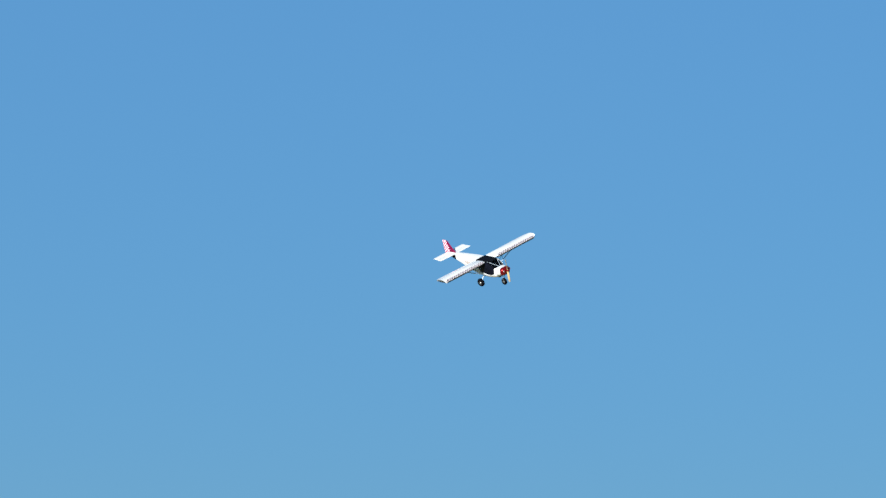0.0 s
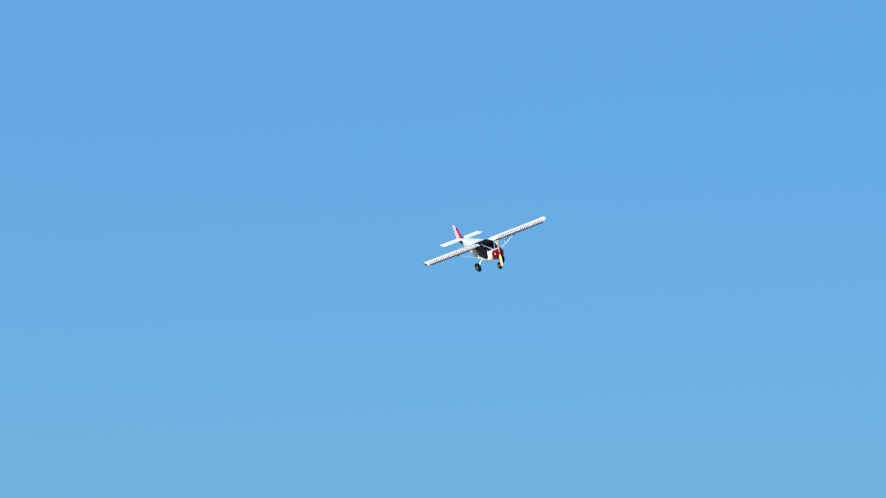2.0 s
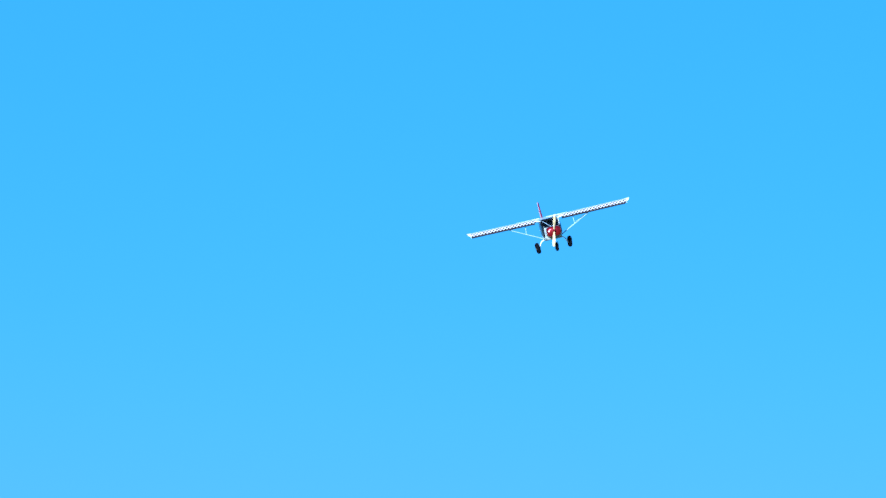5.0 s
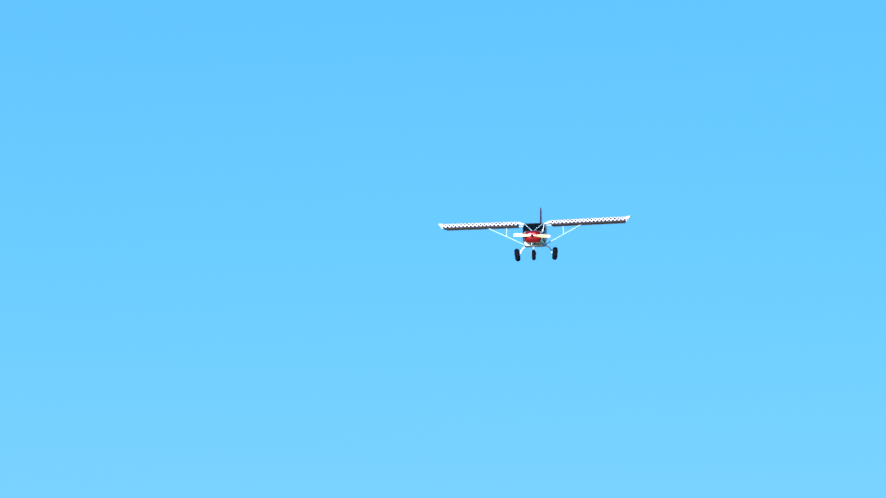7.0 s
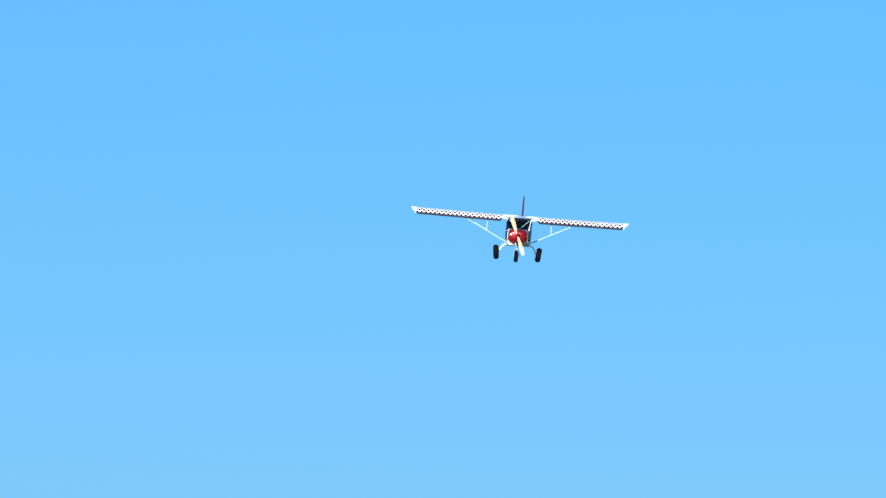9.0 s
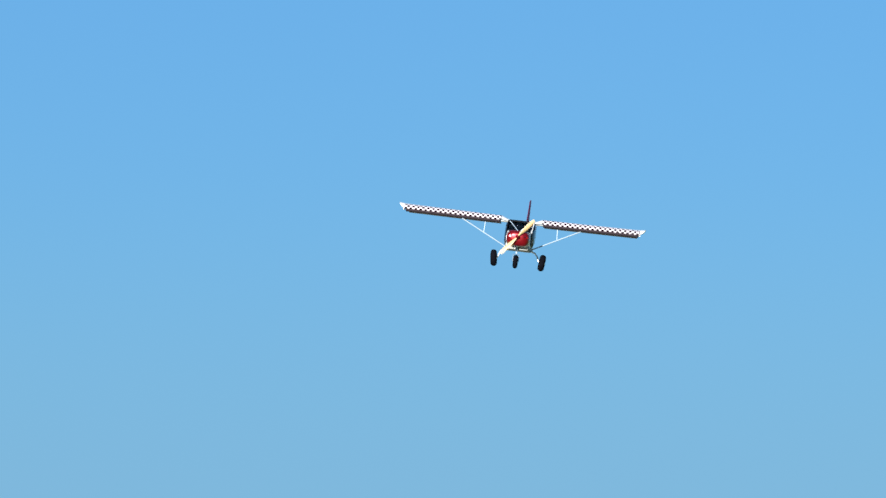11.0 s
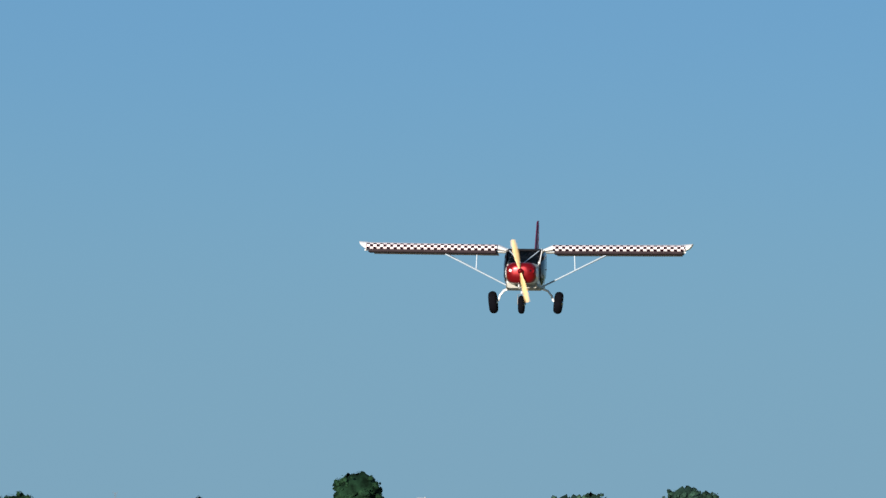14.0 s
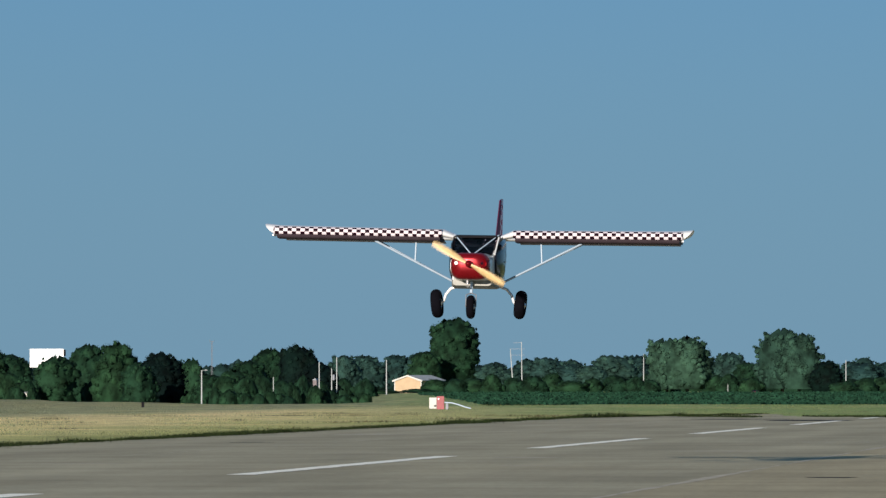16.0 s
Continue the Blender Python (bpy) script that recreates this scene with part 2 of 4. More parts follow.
WHITE = material("white_paint", (0.70, 0.70, 0.69), 0.3, vary=0.05, coat=0.4)
CREAM = material("belly_paint", (0.23, 0.23, 0.20), 0.45, vary=0.12, size=5)
RED = material("metallic_red_paint", (0.21, 0.002, 0.006), 0.30, metal=0.6, vary=0.08, coat=0.15)
FIN_RED = material("fin_red", (0.14, 0.004, 0.036), 0.5, vary=0.1, shine=0.15)
UNDERSIDE = material("wing_underside", (0.045, 0.033, 0.040), 0.6, vary=0.15, shine=0.1)
LETTERING = material("faded_lettering", (0.45, 0.36, 0.33), 0.5, vary=0.15)
EMBLEM = material("emblem_green", (0.02, 0.06, 0.03), 0.5, vary=0.1)
FLAP = material("flap_paint", (0.20, 0.19, 0.21), 0.5, vary=0.1)
SEAT = material("seat_cloth", (0.16, 0.09, 0.11), 0.9, vary=0.2, size=12)
GLASS = material("tinted_windscreen", (0.20, 0.25, 0.31), 0.04, vary=0.03)
GLASS.node_tree.nodes["Principled BSDF"].inputs["Transmission Weight"].default_value = 1.0
GLASS.node_tree.nodes["Principled BSDF"].inputs["IOR"].default_value = 1.16
CHECK = checks("checked_paint", (0.014, 0.004, 0.008), (0.64, 0.57, 0.60))
CHECK_RED = checks("red_checked_paint", (0.42, 0.015, 0.08), (0.78, 0.62, 0.68))
BLACK = material("black_paint", (0.004, 0.004, 0.006), 0.6, vary=0.2, shine=0.06)
GLAZING = material("tinted_glazing", (0.005, 0.006, 0.012), 0.15, vary=0.2, shine=0.08)
RUBBER = material("rubber", (0.004, 0.004, 0.006), 0.95, vary=0.2, size=8, grain=0.3, grain_size=60, shine=0.03)
ALUMINIUM = material("aluminium", (0.72, 0.72, 0.72), 0.35, metal=0.9, vary=0.08)
TUBE = material("pale_tube", (0.35, 0.43, 0.51), 0.45, vary=0.06)
WOOD = material("varnished_wood", (0.62, 0.43, 0.20), 0.4, vary=0.15, size=14, coat=0.6)
LENS = material("lamp_lens", (0.85, 0.85, 0.85), 0.1, vary=0.03, coat=1.0)
MARKING = material("worn_white_marking", (0.97, 0.93, 0.80), 0.85, vary=0.12, size=1.2, grain=0.2)
SEAM = material("weathered_seam", (0.41, 0.355, 0.26), 0.95, vary=0.3, size=0.6)
TAR = material("tar_patch", (0.035, 0.035, 0.036), 0.9, vary=0.3, size=0.5, shine=0.05)
ASPHALT = asphalt_material()
GRASSLAND = ground_material()
LEAVES = foliage("leaves", (0.0086, 0.0268, 0.0144), (0.0119, 0.0345, 0.0170))
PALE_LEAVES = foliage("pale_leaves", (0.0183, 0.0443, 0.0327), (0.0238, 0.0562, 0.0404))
# leaf green darkened nearly to black, shade of the deep tree masses as colour
SHADED_LEAVES = foliage("shaded_leaves", (0.0019, 0.0068, 0.0060), (0.0027, 0.0096, 0.0076))
# lighter grey-green puts the haze over the far woods into the leaf colour
HAZED_LEAVES = foliage("hazed_leaves", (0.0150, 0.0378, 0.0338), (0.0198, 0.0468, 0.0402))
CROP_LEAVES = foliage("crop_leaves", (0.0108, 0.0399, 0.0230), (0.0153, 0.0483, 0.0264))
GRASS = foliage("grass_blades", (0.12, 0.135, 0.055), (0.18, 0.19, 0.08))
WEED = foliage("brown_weeds", (0.06, 0.05, 0.027), (0.12, 0.10, 0.05))
EDGE_GRASS = foliage("edge_grass_blades", (0.006, 0.011, 0.004), (0.022, 0.032, 0.011))
BARK = material("bark", (0.05, 0.045, 0.038), 0.95, vary=0.3, size=2, grain=0.5, grain_size=8)
POLE_WOOD = material("weathered_pole", (0.34, 0.36, 0.36), 0.85, vary=0.15, size=1)
STEEL = material("galvanised_steel", (0.17, 0.18, 0.20), 0.6, metal=0.2, vary=0.1)
TAN = material("tan_cladding", (0.42, 0.30, 0.18), 0.7, vary=0.1, size=0.6)
ROOF = material("metal_roof", (0.42, 0.42, 0.41), 0.6, metal=0.0, vary=0.12, size=0.5)
PINKISH = material("faded_pinkish_paint", (0.15, 0.125, 0.13), 0.8, vary=0.25, size=2)
TRIM = material("weathered_white_trim", (0.5, 0.49, 0.45), 0.7, vary=0.12, size=0.6)
BOARD = material("white_board", (0.85, 0.85, 0.84), 0.6, vary=0.06, size=0.4)
PALE_PRINT = material("pale_print", (0.68, 0.76, 0.80), 0.6, vary=0.08, size=0.5)
SIGN_RED = material("sign_red", (0.22, 0.012, 0.02), 0.5, vary=0.1)


# ---- building helpers ----
def finish(bm, name, mat, smooth=40):
    mesh = bpy.data.meshes.new(name)
    bmesh.ops.recalc_face_normals(bm, faces=bm.faces)
    bm.to_mesh(mesh)
    bm.free()
    mesh.materials.append(mat)
    if smooth:
        mesh.shade_smooth()
        mesh.set_sharp_from_angle(angle=radians(smooth))
    return mesh


def part(name, bm, mat, parent, label="", smooth=40):
    ob = new(name, finish(bm, name, mat, smooth))
    ob.parent = parent
    return tagged(ob, label)


def thing(name, m, label, category, group="", kind=""):
    ob = new(name)
    ob.matrix_basis = m
    return tagged(ob, label, category, group, kind)


def loft(bm, rings, caps=True):
    """Joins rings of equally many points into a skin."""
    rows = [[bm.verts.new(p) for p in ring] for ring in rings]
    n = len(rows[0])
    for a, b in zip(rows, rows[1:]):
        for i in range(n):
            bm.faces.new((a[i], a[(i + 1) % n], b[(i + 1) % n], b[i]))
    if caps:
        bm.faces.new(rows[0][::-1]), bm.faces.new(rows[-1])
    return bm


def tube(bm, points, radii, sides=10, flat=1.0):
    """A round bar through points; flat squeezes it across for streamlined bars."""
    points = [Vector(p) for p in points]
    if not isinstance(radii, (list, tuple)):
        radii = [radii] * len(points)
    rings = []
    for i, p in enumerate(points):
        way = (points[min(i + 1, len(points) - 1)] - points[max(i - 1, 0)]).normalized()
        side = way.cross(Vector((0, 0, 1)) if abs(way.z) < 0.95 else Vector((1, 0, 0))).normalized()
        up = side.cross(way)
        rings.append([p + (side * math.cos(a) + up * math.sin(a) * flat) * radii[i] for a in (2 * math.pi * k / sides for k in range(sides))])
    return loft(bm, rings)


def box(bm, x0, x1, y0, y1, z0, z1, bevel=0.0):
    made = bmesh.ops.create_cube(bm, size=1, matrix=Matrix.Translation(((x0 + x1) / 2, (y0 + y1) / 2, (z0 + z1) / 2)) @ Matrix.Diagonal((x1 - x0, y1 - y0, z1 - z0, 1)))
    if bevel:
        edges = {e for v in made["verts"] for e in v.link_edges}
        bmesh.ops.bevel(bm, geom=list(edges), offset=bevel, segments=2, affect="EDGES")
    return bm


def lathe(bm, profile, sides, m):
    """Turns (radius, height) pairs about the z axis and sets the body at m."""
    loft(bm, [[m @ Vector((r * math.cos(a), r * math.sin(a), h)) for a in (2 * math.pi * k / sides for k in range(sides))] for r, h in profile])
    return bm


# ---- ground ----
RUNWAY_MID, RUNWAY_FAR_SIDE, RUNWAY_NEAR_SIDE, RUNWAY_END = -19.3, -35.3, -3.4, 404.0


def step(a, b, x):
    s = min(1, max(0, (x - a) / (b - a)))
    return s * s * (3 - 2 * s)


def ground_z(x, y):
    """Flat by the runway; the pasture beyond it falls away gently on the far side."""
    z = -0.03
    if y > 300:
        brow = 560 + 440 * min(1, max(0, (-0.128 - x / y) / 0.042))
        z -= 2.4 * step(brow, brow + 400, y) * (1 - step(-0.121, -0.112, x / y))
        z += 0.5 * noise.noise(Vector((x * 0.004, y * 0.002, 0))) * step(900, 1500, y)
    return z


def build_ground():
    bm = bmesh.new()
    xs = [-3500, -2400, -1600, -1000, -700] + list(range(-500, 241, 20)) + [300, 500, 900, 1600, 2400, 3500]
    ys = [-1500, -700, -300, -100] + list(range(0, 800, 40)) + list(range(800, 2600, 60)) + [2800, 3200, 3800, 4500, 4900]
    grid = [[bm.verts.new((x, y, ground_z(x, y))) for x in xs] for y in ys]
    for a, b in zip(grid, grid[1:]):
        for i in range(len(xs) - 1):
            bm.faces.new((a[i], a[i + 1], b[i + 1], b[i]))
    ob = new("ground", finish(bm, "ground", GRASSLAND))
    tagged(ob, "flat pasture of green and straw-dry grass beside the runway", "ground", kind="structure")


def build_runway():
    rng = random.Random(4)
    bm = bmesh.new()
    left, right = [], []
    for k in range(-30, 100):
        y = k * 4.0
        left.append((RUNWAY_FAR_SIDE + rng.uniform(-0.25, 0.25), y)), right.append((RUNWAY_NEAR_SIDE + rng.uniform(-0.2, 0.2), y))
    end = []
    # the broken far end runs out in a tongue along the far side
    tip = ((-35.0, 400), (-33.6, 412), (-31.2, 431), (-28.6, 453), (-27.2, 449), (-25.6, 428), (-23.6, 416), (-20.0, 413), (-14, 410), (-8, 407), (-3.6, 405))
    for k in range(60):
        x = RUNWAY_FAR_SIDE + 0.3 + (RUNWAY_NEAR_SIDE - RUNWAY_FAR_SIDE - 0.6) * k / 59
        end.append((x, float(np.interp(x, [p[0] for p in tip], [p[1] for p in tip])) + rng.uniform(-4, 3)))
    outline = left + end + right[::-1]
    top = [bm.verts.new((x, y, 0.0)) for x, y in outline]
    low = [bm.verts.new((x, y, -0.25)) for x, y in outline]
    bm.faces.new(top)
    n = len(top)
    for i in range(n):
        bm.faces.new((top[i], low[i], low[(i + 1) % n], top[(i + 1) % n]))
    bmesh.ops.triangulate(bm, faces=[f for f in bm.faces if len(f.verts) > 4])
    runway = new("runway", finish(bm, "runway", ASPHALT, 0))
    tagged(runway, "old grey asphalt runway with dashed white centre line", "runway", kind="structure")
    for k in range(-3, 5):
        y0 = 143.0 + 62.0 * k
        bm = bmesh.new()
        n = 26
        a, b = [], []
        for i in range(n + 1):
            y = y0 + (36.5 if k == -1 else 38.5) * i / n
            w = 0.27 + rng.uniform(-0.03, 0.03)
            a.append(bm.verts.new((RUNWAY_MID - w, y, 0.006))), b.append(bm.verts.new((RUNWAY_MID + w + rng.uniform(-0.03, 0.03), y, 0.006)))
        for i in range(n):
            bm.faces.new((a[i], b[i], b[i + 1], a[i + 1]))
        part("centre_line_dash", bm, MARKING, runway, smooth=0)
    # the pale paving joint, worn open, and old repairs
    for x, y0, y1, width in ((-9.8, 60, 395, 0.125), (-27.5, 90, 395, 0.06)):
        bm = bmesh.new()
        prev = None
        y = y0
        while y < y1:
            off, w = 0.06 * noise.noise(Vector((x, y * 0.13, 2))), width * max(0.06, 0.6 + 1.15 * noise.noise(Vector((x, y * 0.09, 9))) + 0.5 * noise.noise(Vector((x, y * 0.37, 5))))
            pair = (bm.verts.new((x + off - w, y, 0.004)), bm.verts.new((x + off + w, y, 0.004)))
            if prev:
                bm.faces.new((prev[0], prev[1], pair[1], pair[0]))
            prev = pair
            y += 1.2
        part("paving_joint", bm, SEAM, runway, "pale weathered paving joint", smooth=0)
    patches = [(-29, 150, 1.6, 0.35, SEAM), (-30.5, 262, 1.4, 1.6, SEAM), (-24.5, 128, 2.2, 0.3, SEAM), (-17.0, 178, 0.8, 0.9, SEAM), (-7.5, 140, 0.5, 0.6, TAR), (-25.5, 163, 1.2, 0.45, SEAM), (-13.5, 196, 1.3, 1.0, SEAM), (-30, 225, 0.7, 0.5, TAR), (-22.5, 190, 1.1, 0.4, SEAM), (-12, 228, 1.5, 0.7, SEAM), (-21.0, 371, 2.3, 6.5, TAR), (-25.5, 384, 2.6, 4.0, TAR), (-15, 160, 0.9, 0.3, SEAM)]
    for x, y, rx, ry, mat in patches:
        bm = bmesh.new()
        vs = []
        for k in range(18):
            a = 2 * math.pi * k / 18
            r = 1 + 0.35 * noise.noise(Vector((x + 2 * math.cos(a), y + 2 * math.sin(a), 1)))
            vs.append(bm.verts.new((x + rx * r * math.cos(a), y + ry * r * math.sin(a), 0.005)))
        bm.faces.new(vs)
        part("patch", bm, mat, runway, "old irregular surface repair", smooth=0)


build_ground()
build_runway()


def blades(name, spots, mat, label, category):
    """Upright blades, each one thin triangle; spots are (x, y, height, width)."""
    rng = random.Random(7)
    verts, faces = [], []
    for x, y, h, w in spots:
        a = rng.uniform(0, math.pi)
        z = ground_z(x, y) - 0.02
        dx, dy = math.cos(a) * w / 2, math.sin(a) * w / 2
        lean = h * 0.35
        n = len(verts)
        verts += [(x - dx, y - dy, z), (x + dx, y + dy, z), (x + rng.uniform(-lean, lean), y + rng.uniform(-lean, lean), z + h)]
        faces.append((n, n + 1, n + 2))
    mesh = bpy.data.meshes.new(name)
    mesh.from_pydata(verts, [], faces)
    mesh.materials.append(mat)
    return tagged(new(name, mesh), label, category, kind="stuff")


def build_grass():
    rng = random.Random(11)
    spots = []
    for _ in range(150000):
        y = 70 + 335 * rng.random()
        thick = 0.5 + 1.2 * noise.noise(Vector((y * 0.11, 3, 0))) + 0.9 * noise.noise(Vector((y * 0.45, 7, 0)))
        spots.append((RUNWAY_FAR_SIDE - 0.25 + rng.gauss(0, 0.16 + 0.28 * max(0, thick)), y, rng.uniform(0.04, 0.2) * (0.3 + max(0, thick)) * rng.uniform(0.6, 1.1), 0.032))
    for _ in range(16000):
        t = rng.random()
        spots.append((-35.2 + 6.6 * t + rng.gauss(0, 0.22), 398 + 56 * t + rng.gauss(0, 1.5), rng.uniform(0.04, 0.2) * (1 - 0.5 * t) * (0.4 + max(0, 0.8 + 1.6 * noise.noise(Vector((t * 30, 5, 1))))), 0.05))
    # weeds in the cracks of the broken end
    while len(spots) < 180000:
        x, y = rng.uniform(-34, 0), rng.uniform(375, 428)
        if noise.noise(Vector((x * 0.22, y * 0.05, 8))) + (y - 402) * 0.016 > 0.22:
            spots.append((x, y, rng.uniform(0.03, 0.16), 0.07))
    blades("edge_grass", spots, EDGE_GRASS, "dark green weeds creeping over the runway's edge", "grass")
    spots = []
    while len(spots) < 60000:
        y = 130 + 620 * rng.random() ** 1.2
        x = RUNWAY_FAR_SIDE - 1 - 95 * rng.random() ** 1.3 if y < RUNWAY_END + 8 or rng.random() < 0.5 else rng.uniform(-36, 15)
        if noise.noise(Vector((x * 0.16, y * 0.05, 5))) + 0.2 * rng.random() > 0.22:
            spots.append((x, y, rng.uniform(0.03, 0.11), 0.045))
    for _ in range(9000):
        x, y = rng.uniform(-3.1, 16), rng.uniform(-14, 40)
        spots.append((x, y, rng.uniform(0.03, 0.11), 0.012))
    blades("pasture_grass", spots, GRASS, "sparse tufts of half-dry pasture grass", "grass")


def build_weeds():
    """Brown seeding weeds in loose clumps over the dry band."""
    rng = random.Random(17)
    spots = []
    for _ in range(45):
        cx, cy = rng.uniform(-78, -36), rng.uniform(270, 470)
        wide = rng.uniform(0.4, 1.6)
        for _ in range(int(160 * wide)):
            spots.append((cx + rng.gauss(0, wide), cy + rng.gauss(0, wide * 1.4), rng.uniform(0.04, 0.16), 0.035))
    blades("weed_clumps", spots, WEED, "brown seeding weeds in loose clumps", "weeds")


build_grass()
build_weeds()


def build_crop():
    """A knee-high green crop beyond the runway's end, in rows, seen from its side."""
    rng = random.Random(21)
    verts, faces = [], []
    for _ in range(70000):
        y = 700 + 800 * rng.random() ** 1.6
        left = -71 - (y - 700) * 0.118
        x = rng.uniform(left, 30 + (y - 700) * 0.03)
        h = (rng.uniform(0.4, 0.7) + 0.25 * noise.noise(Vector((x * 0.1, y * 0.02, 0)))) * (0.2 + 0.8 * step(700, 860, y + 60 * noise.noise(Vector((x * 0.08, 4, 0)))))
        z = ground_z(x, y)
        for _ in range(2):
            a, s = rng.uniform(0, 2 * math.pi), rng.uniform(0.12, 0.28)
            c = Vector((x + rng.uniform(-0.2, 0.2), y + rng.uniform(-0.2, 0.2), z + h * rng.uniform(0.3, 1)))
            u, v = Vector((math.cos(a), math.sin(a), rng.uniform(-0.4, 0.4))) * s, Vector((rng.uniform(-0.4, 0.4), rng.uniform(-0.4, 0.4), 1)) * s * 0.6
            n = len(verts)
            verts += [c - u, c + v, c + u, c - v]
            faces.append((n, n + 1, n + 2, n + 3))
    mesh = bpy.data.meshes.new("crop")
    mesh.from_pydata(verts, [], faces)
    mesh.materials.append(CROP_LEAVES)
    tagged(new("crop_field", mesh), "dense dark green knee-high crop beyond the runway", "crop", kind="stuff")


build_crop()

# ---- trees ----
BEARING = radians(6.0979)


def spot(u, distance):
    """A place on the ground: u is its bearing in thousandths right of the last view's axis, distance metres along the runway."""
    x = distance * math.tan(math.atan(u / 1000) - BEARING)
    return x, distance


def ball(steps):
    bm = bmesh.new()
    bmesh.ops.create_icosphere(bm, subdivisions=steps, radius=1)
    found = [v.co.copy() for v in bm.verts], [tuple(v.index for v in f.verts) for f in bm.faces]
    bm.free()
    return found


BALL = ball(2)


def crown_reach(shape, t):
    """How far the crown reaches out at the height t, of 0 to 1."""
    if shape == "tall":
        return 0.86 + 0.14 * math.sin(math.pi * min(1.0, 0.1 + 0.9 * (1 - t))) - 0.42 * max(0, t - 0.86) / 0.14
    if shape == "bush":
        return math.sqrt(max(0.02, 1 - t * t))
    return math.sqrt(max(0.02, 1 - ((t - 0.36) / 0.65) ** 2))


def make_tree(seed, height, radius, shape, leaf, leaves=LEAVES):
    """A tapered trunk with limbs; an uneven crown of many small boughs over a dense heart, with loose sprays standing out of it."""
    rng = random.Random(seed)
    tree = thing("tree", Matrix(), "broad leafy deciduous tree in full green summer leaf", "tree")
    low = 0.05 if shape in ("tall", "bush") else 0.08
    own = Vector((seed * 3.7, seed * 1.3, seed * 0.9))

    def skin(turn, t, share):
        side = Vector((math.cos(turn), math.sin(turn), 0))
        uneven = 1 + 0.34 * noise.noise(side * 1.1 + Vector((0, 0, t * 2.4)) + own) + 0.16 * noise.noise(side * 2.6 + Vector((0, 0, t * 6.0)) + own)
        top = 1 + 0.10 * noise.noise(side * 1.5 + own)
        return side * radius * crown_reach(shape, t) * uneven * share + Vector((0, 0, height * (low + (1 - low) * t * top * (0.5 + 0.5 * share))))

    boughs = []
    for _ in range({"round": 180, "far": 70, "tall": 300, "bush": 50}[shape]):
        t, turn = rng.random() ** 0.85 * 0.95, rng.uniform(0, 2 * math.pi)
        size = radius * rng.choice((0.07, 0.10, 0.14, 0.19, 0.25)) * rng.uniform(0.85, 1.15) * (1.25 if shape == "bush" else 1)
        c = skin(turn, t, rng.uniform(0.78, 1.0) if t < 0.9 else rng.random())
        c -= (c - Vector((0, 0, height * 0.4))).normalized() * size * 0.7
        boughs.append((Vector((c.x, c.y, max(c.z, size * 0.5))), size))
    bm = bmesh.new()
    tube(bm, [(0, 0, -0.6), (0.01 * height, 0, height * 0.3), (0, 0, height * 0.75)], [height * 0.032, height * 0.022, height * 0.006], 7)
    for c, size in boughs[::30]:
        if shape != "bush":
            tube(bm, [(0, 0, c.z * 0.55), c * 0.6 + Vector((0, 0, c.z * 0.3)), c], [height * 0.011, height * 0.007, height * 0.003], 5)
    part("trunk", bm, BARK, tree, "grey-brown trunk and limbs")
    verts, faces, normals = [], [], []
    mid = Vector((0, 0, height * 0.36))
    # the dense heart
    rows, cols = 12, 18
    for i in range(rows + 1):
        for k in range(cols):
            p = skin(2 * math.pi * k / cols, i / rows, 0.80)
            verts.append(p)
            normals.append((p - mid).normalized())
    for i in range(rows):
        for k in range(cols):
            q = (k + 1) % cols
            faces.append((i * cols + k, i * cols + q, (i + 1) * cols + q, (i + 1) * cols + k))
    ways, sides = BALL
    for c, size in boughs:
        n, shift = len(verts), Vector((rng.uniform(0, 50), rng.uniform(0, 50), rng.uniform(0, 50)))
        outward = (c - mid).normalized() * 0.7
        for d in ways:
            verts.append(c + Vector((d.x, d.y, d.z * 0.8)) * size * (0.72 + noise.noise(d * 1.9 + shift) * 0.6))
            normals.append((d + outward).normalized())
        faces += [tuple(n + i for i in f) for f in sides]
        for _ in range(int(23 * (size / radius / 0.14) ** 1.2)):
            d = (Vector((rng.gauss(0, 1), rng.gauss(0, 1), rng.gauss(0, 1))).normalized() + outward * 0.7).normalized()
            p = c + d * size * (0.64 + 0.36 * rng.random() ** 1.3)
            if p.z < 0.1:
                continue
            face = (d + outward * 0.5 + Vector((rng.gauss(0, 0.24), rng.gauss(0, 0.24), rng.gauss(0, 0.24)))).normalized()
            u = face.orthogonal().normalized()
            v = face.cross(u)
            turn, w = rng.uniform(0, math.pi), leaf * rng.uniform(0.5, 1.2)
            u, v = u * math.cos(turn) + v * math.sin(turn), v * math.cos(turn) - u * math.sin(turn)
            n = len(verts)
            verts += [p - u * w, p - v * w * 0.6, p + u * w, p + v * w * 0.6]
            normals += [(d * 0.9 + outward + face * 0.15).normalized()] * 4
            faces.append((n, n + 1, n + 2, n + 3))
    mesh = bpy.data.meshes.new("crown")
    mesh.from_pydata(verts, [], faces)
    mesh.shade_smooth()
    mesh.normals_split_custom_set_from_vertices(normals)
    mesh.materials.append(leaves)
    crown = new("crown", mesh)
    crown.parent = tree
    return tree


